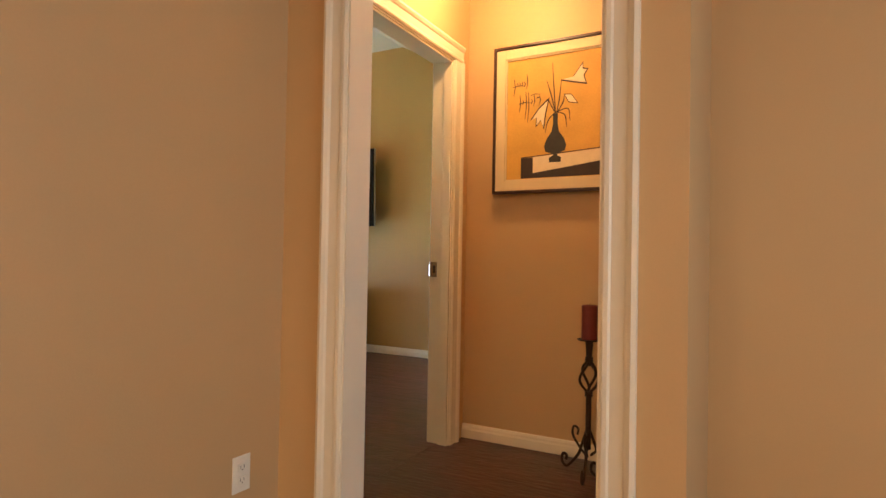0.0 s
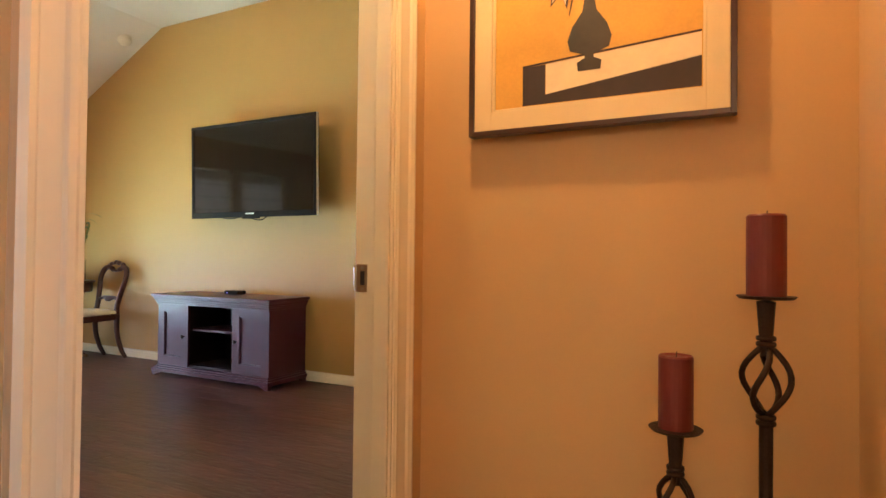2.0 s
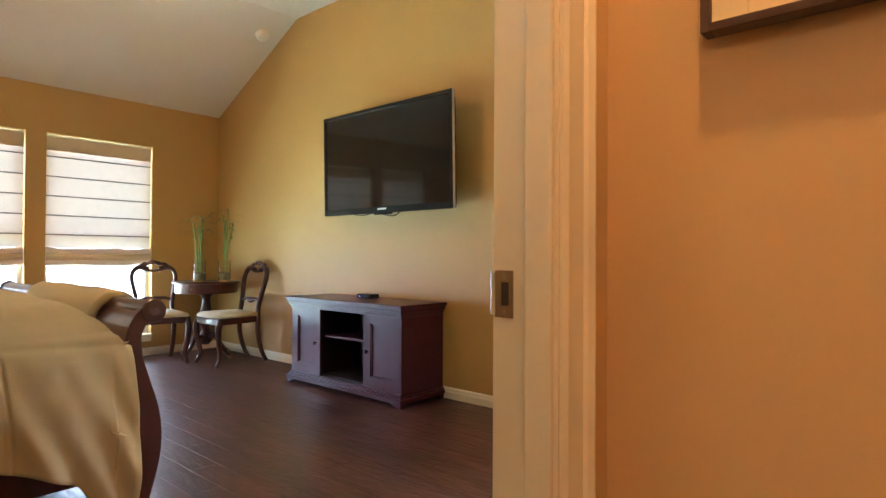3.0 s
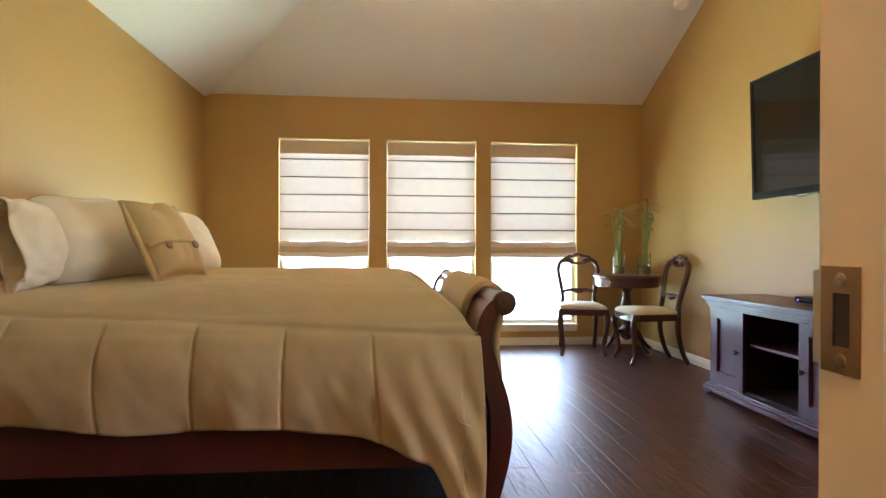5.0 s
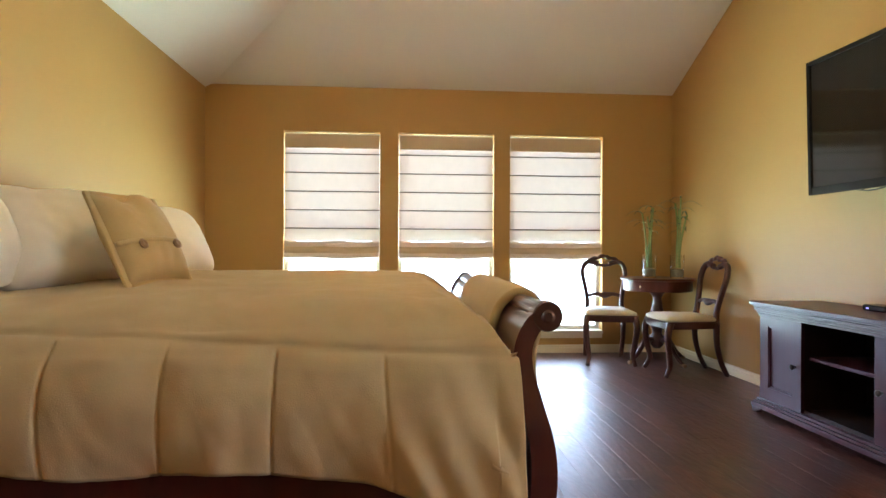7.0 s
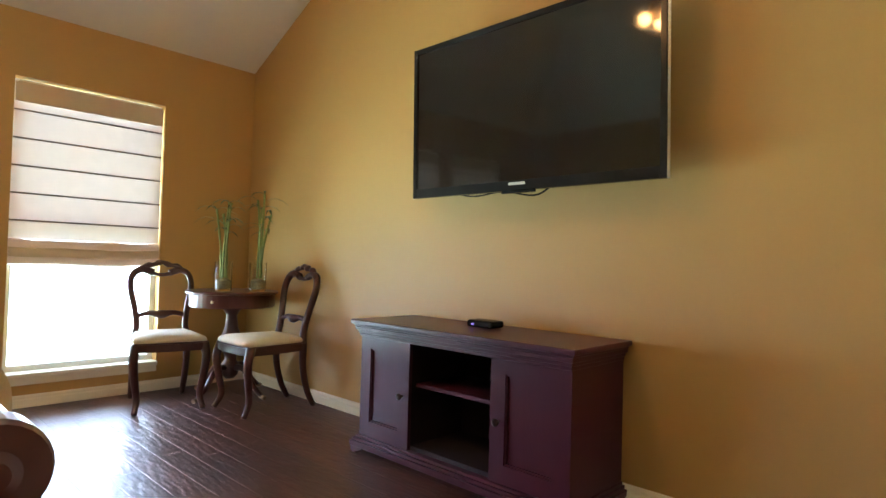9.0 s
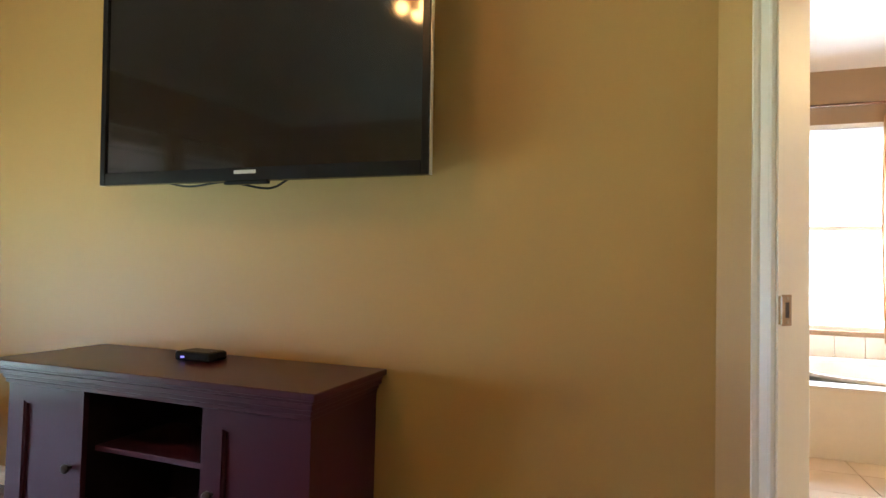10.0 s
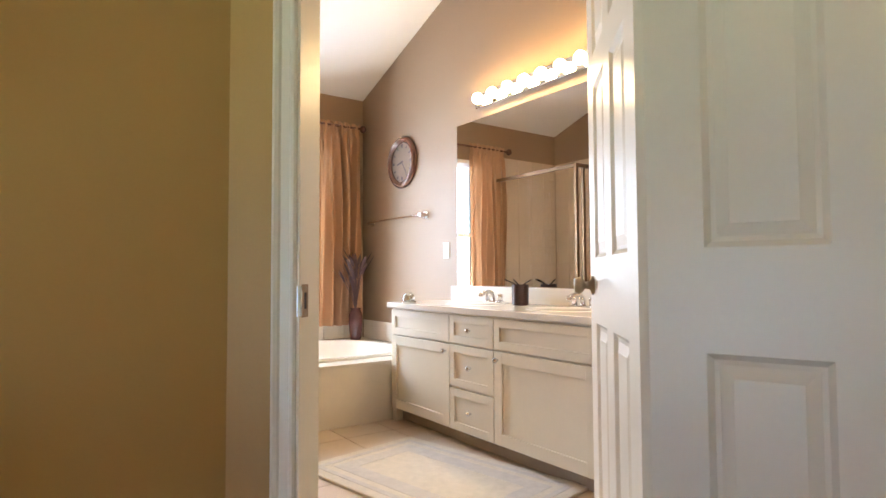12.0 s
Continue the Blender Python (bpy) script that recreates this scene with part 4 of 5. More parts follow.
def bamboo_vase(at, label, seed):
    rng = random.Random(seed)
    ob = root("glass_vase", at, label, "vase", "bamboo vases")
    part("glass", lathe([(0, 0), (0.052, 0), (0.056, 0.01), (0.058, 0.20), (0.0545, 0.20), (0.0525, 0.014), (0, 0.012)], 44), M_VGLASS, ob).visible_shadow = False
    part("pebbles", lathe([(0, 0.013), (0.050, 0.016), (0.051, 0.07), (0.03, 0.085), (0, 0.08)], 20), M_PEBBLE, ob)
    pl = root("lucky_bamboo", (at[0], at[1], at[2] + 0.03), "green lucky bamboo stalks with thin leaves", "plant", "bamboo vases")
    for k in range(4):
        a = rng.uniform(0, 6.28)
        r = 0.02
        h = rng.uniform(0.42, 0.60)
        ex, ey = rng.uniform(-0.05, 0.05), rng.uniform(-0.05, 0.05)
        base = Vector((r * math.cos(a), r * math.sin(a), 0.06))
        pts = [base + Vector((ex * t * t, ey * t * t, h * t)) for t in [i / 12 for i in range(13)]]
        part("stalk", tube(pts, [0.0075 if i % 4 else 0.009 for i in range(13)], 8), M_STEM, pl)
        for j in range(5):
            p = pts[rng.choice((8, 9, 10, 11, 12, 12, 12))]
            b = rng.uniform(0, 6.28)
            d = Vector((math.cos(b), math.sin(b), 0))
            ln = rng.uniform(0.09, 0.19)
            sd = Vector((-d.y, d.x, 0))
            bm = bmesh.new()
            prev = None
            for q in range(5):
                t = q / 4
                c = p + d * ln * t + Vector((0, 0, ln * (0.75 * t - 0.85 * t * t)))
                wd = 0.010 * math.sin(math.pi * (0.12 + 0.86 * t))
                row = (bm.verts.new(c - sd * wd), bm.verts.new(c + Vector((0, 0, -0.002))), bm.verts.new(c + sd * wd))
                if prev:
                    bm.faces.new((prev[0], prev[1], row[1], row[0]))
                    bm.faces.new((prev[1], prev[2], row[2], row[1]))
                prev = row
            part("leaf", bm, M_LEAF, pl, smooth=True)
    return ob


bamboo_vase((-6.20, 4.50, 0.7355), "clear glass cylinder vase of bamboo on the drum table", 4)
bamboo_vase((-6.08, 4.69, 0.7355), "clear glass cylinder vase of bamboo near the wall", 9)

# ---------------------------------------------------------------- bed
BED_E, BED_W = -2.93, -4.97


def s_profile(w):
    pts = [(2.690, 0.055), (2.722, 0.16), (2.748, 0.30), (2.745, 0.42), (2.716, 0.54), (2.690, 0.64), (2.690, 0.71), (2.715, 0.765), (2.750, 0.792)]
    return ribbon_outline(pts, [w * 0.85, w, w * 1.15, w * 1.1, w * 0.95, w * 0.85, w * 0.8, w * 0.8, w * 0.8], 6)


def bed():
    ob = root("sleigh_bed", ((BED_E + BED_W) / 2, 1.7, 0), "cherry wood sleigh bed with a scrolled footboard", "bed")
    inv = ob.matrix_world.inverted()

    def put(name, bm, material, label="", smooth=False, parent=None):
        bm.transform(inv)
        return part(name, bm, material, parent or ob, label, smooth)
    fb = put("footboard", prism(s_profile(0.040), BED_W + 0.045, BED_E - 0.045, 'x'), M_WOODRED)
    rot = Matrix.Rotation(radians(90), 4, 'Y')
    for x0, x1 in ((BED_E - 0.0448, BED_E), (BED_W, BED_W + 0.0448)):
        bm = prism(s_profile(0.064), x0, x1, 'x')
        put("end_post", bm, M_WOODRED, parent=fb)
        put("scroll_end", lathe([(0, -0.026), (0.040, -0.026), (0.043, -0.018), (0.043, 0.018), (0.040, 0.026), (0.02, 0.027), (0.012, 0.030), (0, 0.030)], 28, Matrix.Translation(((x0 + x1) / 2, 2.757, 0.790)) @ rot), M_MAHOG, parent=fb)
    put("scroll_roll", lathe([(0, BED_W + 0.05), (0.038, BED_W + 0.05), (0.038, BED_E - 0.05), (0, BED_E - 0.05)], 24, Matrix.Translation((0, 2.757, 0.788)) @ rot), M_WOODRED, parent=fb, smooth=False)
    for x0, x1 in ((BED_E - 0.035, BED_E - 0.006), (BED_W + 0.006, BED_W + 0.035)):
        put("side_rail", box(x0, x1, 0.66, 2.70, 0.235, 0.44, 0.006), M_WOODRED)
    for x in (BED_E - 0.065, BED_W + 0.005):
        put("leg", box(x, x + 0.06, 0.62, 0.68, 0, 0.45, 0.006), M_WOODRED)
    for x in (BED_E - 0.050, BED_W - 0.002):
        put("foot", boxes([(x, x + 0.052, 2.665, 2.735, 0, 0.060)], 0.008), M_WOODRED)


bed()
mt = root("mattress", (-3.95, 1.65, 0.30), "thick mattress under the comforter on the bed", "mattress")
part("mattress_body", box(-0.93, 0.93, -1.0, 0.93, 0.15, 0.46, 0.06), M_PILLOW, mt)
part("box_spring", box(-0.93, 0.93, -1.0, 0.93, -0.03, 0.148, 0.02), M_PILLOW, mt)
part("slat_base", boxes([(-0.975, 0.975, y, y + 0.08, -0.055, -0.031) for y in (-0.9, -0.4, 0.1, 0.6)]), M_MAHOG, mt)


def comforter():
    ob = root("comforter", (-3.95, 1.7, 0), "thick tan quilted comforter hanging over the bed's sides", "comforter")
    prof = [(-2.885, 0.0), (-2.890, 0.30), (-2.898, 0.55), (-2.915, 0.70), (-2.965, 0.775), (-3.07, 0.826), (-3.30, 0.850), (-3.65, 0.862), (-3.95, 0.866)]
    half = curve([(x, 0, z) for x, z in prof], 12)
    full = [(p.x, p.z) for p in half] + [(-7.90 - p.x, p.z) for p in reversed(half[:-1])]
    ny = 460
    y0, y1 = 0.64, 2.645
    bm = bmesh.new()
    seams = [0.60 + 0.285 * k for k in range(7)]
    grid = []
    for j in range(ny + 1):
        y = y0 + (y1 - y0) * j / ny
        hem = 0.415 - 0.03 * (y - 1) - 0.012 * math.sin(9 * y)
        k = min(1, max(0, (y - 2.25) / 0.34))
        k2 = min(1, max(0, (y - 2.49) / 0.10))
        hem -= 0.13 * k * k * (3 - 2 * k) + 0.19 * k2 * k2 * (3 - 2 * k2)
        t = min(1.0, max(0.0, (y - 2.30) / 0.36))
        top = 0.872 - 0.26 * (1 - math.sqrt(max(0, 1 - t * t)))
        zseam = 0.772 - 0.085 * max(0.0, (y - 1.0) / 1.6)
        row = []
        for i, (x, z) in enumerate(full):
            side = 1 if x > -3.95 else -1
            edge = 2.925 if side > 0 else 4.975
            # unseen far hem drops near the floor to block window light under the bed
            low = hem if side > 0 else 0.05
            if z < 0.70:
                z = low + (0.70 - low) * z / 0.70
            fold = max(0.0, min(1.0, (0.72 - z) / 0.35))
            dx = side * fold * (0.012 + 0.004 * math.sin(31 * y) * (0.4 + k) + 0.012 * k * math.sin(62 * y + 26 * z) + 0.030 * k * noise.noise((y * 9 + z * 5, z * 4, 3.0)) + 0.035 * k2 + 0.010 * math.sin(13 * y + 1.7))
            dx += side * 0.012 * max(0.0, noise.noise((y * 14 + z * 7, z * 3.5 - y * 3, 7.0))) * fold
            if z < 0.76:
                dx += side * 0.040 * math.sin(math.pi * max(0.0, min(1.0, (z - low) / max(0.05, 0.76 - low)))) * (1 - 0.4 * k2)
            n1 = noise.noise((x * 3.1, y * 2.7, z * 3.0)) * 0.014 + noise.noise((x * 9, y * 8, z * 9)) * 0.006 + noise.noise((x * 22, y * 19, z * 15)) * 0.0028
            zz = z + n1 * (0.9 if z > 0.75 else 0.2)
            dx += side * n1 * (1 - min(1, max(0, (z - 0.7) / 0.1)))
            # stitched lines: one along the bed, others across the side drop and the top
            g = math.exp(-((z - zseam) / 0.009) ** 2) if z < 0.80 else 0
            sl = 0.0
            if z < zseam + 0.005:
                sl = max(math.exp(-((y - s - 0.006 * math.sin(8 * z + 5 * s) - 0.05 * (0.75 - z) * math.sin(9 * s)) / 0.0045) ** 2) for s in seams)
            puff = -0.005 * max(1.5 * g, sl) + (0.009 * abs(math.sin(math.pi * (y - seams[0]) / 0.285)) ** 0.8 * min(1.0, (zseam - z) / 0.05) if z < zseam else 0)
            dx += side * puff * (1 if z < 0.80 else 0)
            if 0.74 < z < 0.80:
                zz += puff * 0.6
            zz = min(zz, top + 0.004 * math.sin(20 * x))
            pull = 0.05 * t * t if z > 0.72 else 0.0
            row.append(bm.verts.new((x + dx - side * pull, y + (0.012 * math.sin(5 * z + x) if t > 0.8 else 0) + 0.030 * k2 * fold, zz)))
        grid.append(row)
    # drop between the mattress and the footboard
    last = grid[-1]
    for q, dz in ((0.012, 0.10), (0.016, 0.30)):
        row = []
        for v in last:
            row.append(bm.verts.new((v.co.x, v.co.y + q, v.co.z - dz * (1.0 if abs(v.co.x + 3.95) < 0.93 else 0.0) * min(1.0, max(0.0, (v.co.z - 0.5) / 0.1)))))
        grid.append(row)
    for a, b in zip(grid, grid[1:]):
        for i in range(len(a) - 1):
            bm.faces.new((a[i], a[i + 1], b[i + 1], b[i]))
    bm.transform(ob.matrix_world.inverted())
    sh = part("quilted_cover", bm, M_QUILT, ob, smooth=True)
    so = sh.modifiers.new("thickness", 'SOLIDIFY')
    so.thickness, so.offset = 0.022, -1
    # piece folded over the footboard
    pts = [(2.668, 0.30), (2.668, 0.50), (2.664, 0.64), (2.662, 0.72), (2.682, 0.792), (2.732, 0.836), (2.786, 0.832), (2.818, 0.79), (2.815, 0.70), (2.80, 0.60), (2.812, 0.45), (2.822, 0.34)]
    sec = curve([(0, y, z) for y, z in pts], 5)
    bm = bmesh.new()
    rows = []
    nx = 40
    for j in range(nx + 1):
        x = -3.27 - (4.20 - 3.27) * j / nx
        e = math.exp(-(j / 4.0) ** 2)
        row = []
        for i, p in enumerate(sec):
            c = Vector((0, 2.735, 0.72))
            d = (Vector((0, p.y, p.z)) - c)
            kk = 1 + 0.05 * noise.noise((x * 4, p.y * 9, p.z * 9)) - 0.06 * e
            slant = 0.12 * (0.86 - p.z) * (1 if i < len(sec) * 0.45 else 0.6)
            row.append(bm.verts.new((x - slant * 0.9, c.y + d.y * kk, c.z + d.z * kk)))
        rows.append(row)
    for a, b in zip(rows, rows[1:]):
        for i in range(len(a) - 1):
            bm.faces.new((a[i], a[i + 1], b[i + 1], b[i]))
    bm.transform(ob.matrix_world.inverted())
    sh = part("folded_end", bm, M_QUILT, ob, smooth=True)
    so = sh.modifiers.new("thickness", 'SOLIDIFY')
    so.thickness, so.offset = 0.028, 0


comforter()


def pillow(name, m, w, h, th, material, label, category, seed, flange=0.0, buttons=False, full=2.4, hem=0.0):
    """A stuffed pillow: local x across, z up, y through it."""
    ob = root(name, (0, 0, 0), label, category, "pillows on the bed")
    ob.matrix_world = m
    n = 26
    bm = bmesh.new()
    sides = []
    for s in (1, -1):
        g = []
        for i in range(n + 1):
            u = -1 + 2 * i / n
            row = []
            for j in range(n + 1):
                v = -1 + 2 * j / n
                e = max(0, 1 - abs(u) ** (full * 1.4)) ** 0.5 * max(0, 1 - abs(v) ** full) ** (1.2 / full)
                pinch = 1 - 0.07 * (1 - abs(u) ** 2) - 0.0
                pin2 = 1 - 0.07 * (1 - abs(v) ** 2)
                wr = noise.noise((u * 2.2 + seed, v * 2.2, s)) * 0.10 + noise.noise((u * 5 + seed, v * 5, s)) * 0.045
                y = s * (0.004 + th / 2 * e * (1 + wr))
                rnd = 1 - (0.0 if flange else 0.13) * (u * v) ** 4
                slump = 0.02 * noise.noise((u * 1.6, seed, 2.0)) * (v + 1)
                row.append(bm.verts.new((u * w / 2 * pin2 * rnd, y, v * h / 2 * pinch * rnd + slump)))
            g.append(row)
        sides.append(g)
        for i in range(n):
            for j in range(n):
                bm.faces.new((g[i][j], g[i + 1][j], g[i + 1][j + 1], g[i][j + 1]))
    a, b = sides
    ring = [(i, 0) for i in range(n)] + [(n, j) for j in range(n)] + [(i, n) for i in range(n, 0, -1)] + [(0, j) for j in range(n, 0, -1)]
    for p, q in zip(ring, ring[1:] + ring[:1]):
        bm.faces.new((a[p[0]][p[1]], a[q[0]][q[1]], b[q[0]][q[1]], b[p[0]][p[1]]))
    part("pillow_body", bm, material, ob, smooth=True)
    if hem:
        # open end of the pillow case, crumpled and hanging past the filling
        rings = []
        bm = bmesh.new()
        for i in range(13):
            q = i / 12
            ring = []
            for j in range(48):
                a = 2 * math.pi * j / 48
                crumple = 1 + q * (0.24 * noise.noise((math.cos(a) * 1.4 + seed, math.sin(a) * 1.4, q * 1.2)) + 0.26 * noise.noise((math.cos(a) * 4, math.sin(a) * 4 + seed, q * 3)) + 0.12 * noise.noise((math.cos(a) * 9, math.sin(a) * 9 + seed, q * 4)))
                yy = math.cos(a) * th * (0.40 - 0.10 * q) * crumple
                zz = math.copysign(abs(math.sin(a)) ** 0.8, math.sin(a)) * h * (0.40 + 0.06 * q) * crumple - 0.02 * q
                out = w / 2 * 0.80 + hem * q * (1.15 - 0.25 * math.sin(a)) + 0.012 * q * math.sin(3 * a + seed)
                ring.append(bm.verts.new((out, yy, zz)))
            rings.append(ring)
        for ra, rb in zip(rings, rings[1:]):
            for j in range(48):
                bm.faces.new((ra[j], rb[j], rb[(j + 1) % 48], ra[(j + 1) % 48]))
        cloth = part("pillowcase_hem", bm, material, ob, smooth=True)
        so = cloth.modifiers.new("thickness", 'SOLIDIFY')
        so.thickness, so.offset = 0.006, 0
    if flange:
        f = flange
        rows = ((-w / 2 - f, -w / 2 + 0.012, -h / 2 - f, h / 2 + f), (w / 2 - 0.012, w / 2 + f, -h / 2 - f, h / 2 + f), (-w / 2 + 0.012, w / 2 - 0.012, -h / 2 - f, -h / 2 + 0.03), (-w / 2 + 0.012, w / 2 - 0.012, h / 2 - 0.03, h / 2 + f))
        for x0, x1, z0, z1 in rows:
            part("flange", box(x0, x1, -0.007, 0.007, z0, z1, 0.005), material, ob)
    if buttons:
        pts = [(-w / 2, th * 0.10 + 0.01, -0.03)] + [(w * (k / 10 - 0.5) * 0.96, th / 2 * max(0.0, 1 - abs(k / 5 - 1) ** 2.4) ** 0.55 + 0.004, -0.03) for k in range(1, 10)] + [(w / 2, th * 0.10 + 0.01, -0.03)]
        part("band", tube(curve(pts, 4), 0.009, 8), material, ob, smooth=True)
        for x in (-0.07, 0.09):
            yb = th / 2 * max(0.0, 1 - abs(2 * x / w) ** 2.4) ** 0.55 + 0.012
            part("button", lathe([(0, 0), (0.016, 0), (0.018, 0.006), (0.010, 0.011), (0, 0.009)], 16, Matrix.Translation((x, yb - 0.004, -0.048)) @ Matrix.Rotation(radians(-90), 4, 'X')), M_BRONZE, ob)
    return ob


# pillows lean against the wall at the head, one end towards the door
pillow("bed_pillow", pose(-3.45, 1.16, 1.000, 34, 0, -27), 0.46, 0.39, 0.24, M_PILLOW, "plump ivory pillow with a crumpled open case end", "pillow", 1, full=3.0, hem=0.13)
pillow("bed_pillow", pose(-3.42, 0.80, 1.000, 22, 0, -16), 0.56, 0.40, 0.20, M_PILLOW, "ivory pillow standing behind against the wall", "pillow", 2)
pillow("bed_pillow", pose(-4.06, 1.25, 0.995, 30, 0, -20), 0.60, 0.38, 0.22, M_PILLOW, "plump ivory pillow on the far half of the bed", "pillow", 5)
pillow("bed_pillow", pose(-4.40, 0.84, 1.000, 28, 0, 0), 0.76, 0.42, 0.22, M_PILLOW, "ivory pillow standing behind on the far half", "pillow", 7)
pillow("throw_cushion", pose(-3.42, 1.46, 1.000, 28, 0, -16), 0.31, 0.33, 0.13, M_CUSH, "tan square cushion with a banded front and two buttons", "cushion", 9, flange=0.012, buttons=True)

# ---------------------------------------------------------------- bathroom


def panel_door(name, m, width, height, label, knob_at=None):
    """Six panel door leaf: local x from the hinge, y through the leaf, z up."""
    ob = root(name, (0, 0, 0), label, "door")
    ob.matrix_world = m
    st, mid = 0.112, 0.10
    t = 0.035
    zs = [(0.24, 0.825), (1.035, 1.60), (1.70, 1.92)]
    xs = [(st, (width - mid) / 2), ((width + mid) / 2, width - st)]
    rows = [(0, st, 0, t, 0, height), (width - st, width, 0, t, 0, height), (xs[0][1], xs[1][0], 0, t, 0, height)]
    for a, b in xs:
        rows += [(a, b, 0, t, 0, zs[0][0]), (a, b, 0, t, zs[0][1], zs[1][0]), (a, b, 0, t, zs[1][1], zs[2][0]), (a, b, 0, t, zs[2][1], height)]
    part("leaf_frame", boxes(rows), M_DOOR, ob)
    for a, b in xs:
        for c, d in zs:
            bm = bmesh.new()
            for y, o in ((0, 1), (t, -1)):
                loops = []
                for inset, dep in ((0.0, 0.0), (0.012, 0.010), (0.022, 0.011), (0.045, 0.004), (0.047, 0.003)):
                    yy = y + o * dep
                    loops.append([bm.verts.new(v) for v in ((a + inset, yy, c + inset), (b - inset, yy, c + inset), (b - inset, yy, d - inset), (a + inset, yy, d - inset))])
                for p, q in zip(loops, loops[1:]):
                    for k in range(4):
                        bm.faces.new((p[k], p[(k + 1) % 4], q[(k + 1) % 4], q[k]))
                bm.faces.new(loops[-1])
            part("raised_panel", bm, M_DOOR, ob)
    if knob_at:
        for s in (-1, 1):
            mm = Matrix.Translation((knob_at, t / 2, 0.945)) @ Matrix.Rotation(radians(-90 * s), 4, 'X')
            k = part("knob", lathe([(0, t / 2), (0.032, t / 2), (0.032, t / 2 + 0.005), (0.014, t / 2 + 0.012), (0.012, t / 2 + 0.028), (0.024, t / 2 + 0.036), (0.028, t / 2 + 0.050), (0.022, t / 2 + 0.062), (0, t / 2 + 0.064)], 24, mm), M_NICKEL, ob, "satin nickel knob", smooth=True)
    return ob


panel_door("panel_door", pose(-1.716, 4.246, 0.008, 0, 0, 48.3), 0.73, 2.022, "white six panel bathroom door standing open", 0.67)
panel_door("panel_door", pose(-1.757, 4.235, 0.008, 0, 0, -71.3), 0.75, 2.022, "white six panel door standing open beside the bathroom")

VF = -0.812       # front of the vanity
VY0, VY1 = 4.90, 6.955


def vanity():
    ob = root("vanity_cabinet", (VF, VY0, 0), "cream painted double vanity cabinet with doors and drawers", "vanity")
    zt = 0.765
    D = BX - VF

    def Y(y):
        return y - VY0
    L = Y(VY1)
    part("carcass", boxes([(0.022, D - 0.001, 0, L, 0.09, zt), ], 0.0), M_VANITY, ob)
    # brown colour here paints in the shade below the cream cabinet
    part("toe_board_shade", box(0.085, D - 0.001, 0.0, L - 0.02, 0.0, 0.0895), M_GROUT, ob)
    part("end_foot", box(0.022, 0.075, L - 0.045, L, 0, 0.0895), M_VANITY, ob)
    fronts = [("door", 6.268, 6.935, 0.095, 0.582, 6.302), ("door", 5.17, 5.858, 0.095, 0.582, 5.826), ("false_front", 6.268, 6.935, 0.592, 0.755, None), ("false_front", 5.17, 5.858, 0.592, 0.755, None),
              ("drawer", 5.864, 6.262, 0.592, 0.755, 6.063), ("drawer", 5.864, 6.262, 0.342, 0.582, 6.063), ("drawer", 5.864, 6.262, 0.095, 0.332, 6.063), ("door", 4.92, 5.164, 0.095, 0.582, None)]
    for nm, a, b, c, d, k in fronts:
        a, b = Y(a), Y(b)
        s = 0.062 if nm == "door" else 0.045
        fr = part(nm, boxes([(0, 0.0218, a, a + s, c, d), (0, 0.0218, b - s, b, c, d), (0, 0.0218, a + s, b - s, c, c + s), (0, 0.0218, a + s, b - s, d - s, d)], 0.0015), M_VANITY, ob)
        part("panel", box(0.010, 0.0215, a + s, b - s, c + s, d - s), M_VANITY, fr)
        if k:
            z = (c + d) / 2 if nm == "drawer" else d - 0.045
            part("knob", lathe([(0, 0), (0.006, 0), (0.006, 0.012), (0.015, 0.018), (0.016, 0.024), (0.010, 0.029), (0, 0.030)], 18, Matrix.Translation((0, Y(k), z)) @ Matrix.Rotation(radians(-90), 4, 'Y')), M_CHROME, fr, "chrome knob", smooth=True)


vanity()
SINKS = ((6.37, 0.22), (5.62, 0.22))
ct = root("countertop", (VF, VY0, 0.766), "white marble countertop with two moulded basins and backsplash", "countertop")
_D, _L = BX - VF, VY1 - VY0
bm = box(-0.022, _D - 0.002, -0.001, _L + 0.012, 0.0, 0.036, 0.006)
part("slab", bm, M_TOP, ct)
part("backsplash", box(_D - 0.022, _D - 0.002, -0.001, _L - 0.0, 0.0365, 0.14, 0.004), M_TOP, ct)
for y, r in SINKS:
    bm = bmesh.new()
    rings = []
    for s, z in ((1.0, 0.0365), (0.98, 0.040), (0.93, 0.0385), (0.90, 0.037)):
        rings.append([bm.verts.new((0.27 + 0.165 * s * math.cos(q), y - VY0 + r * s * math.sin(q), z)) for q in [k * math.pi / 18 for k in range(36)]])
    for a, b in zip(rings, rings[1:]):
        for k in range(36):
            bm.faces.new((a[k], a[(k + 1) % 36], b[(k + 1) % 36], b[k]))
    bm.faces.new(rings[-1])
    part("basin_rim", bm, M_TOP, ct, smooth=True)


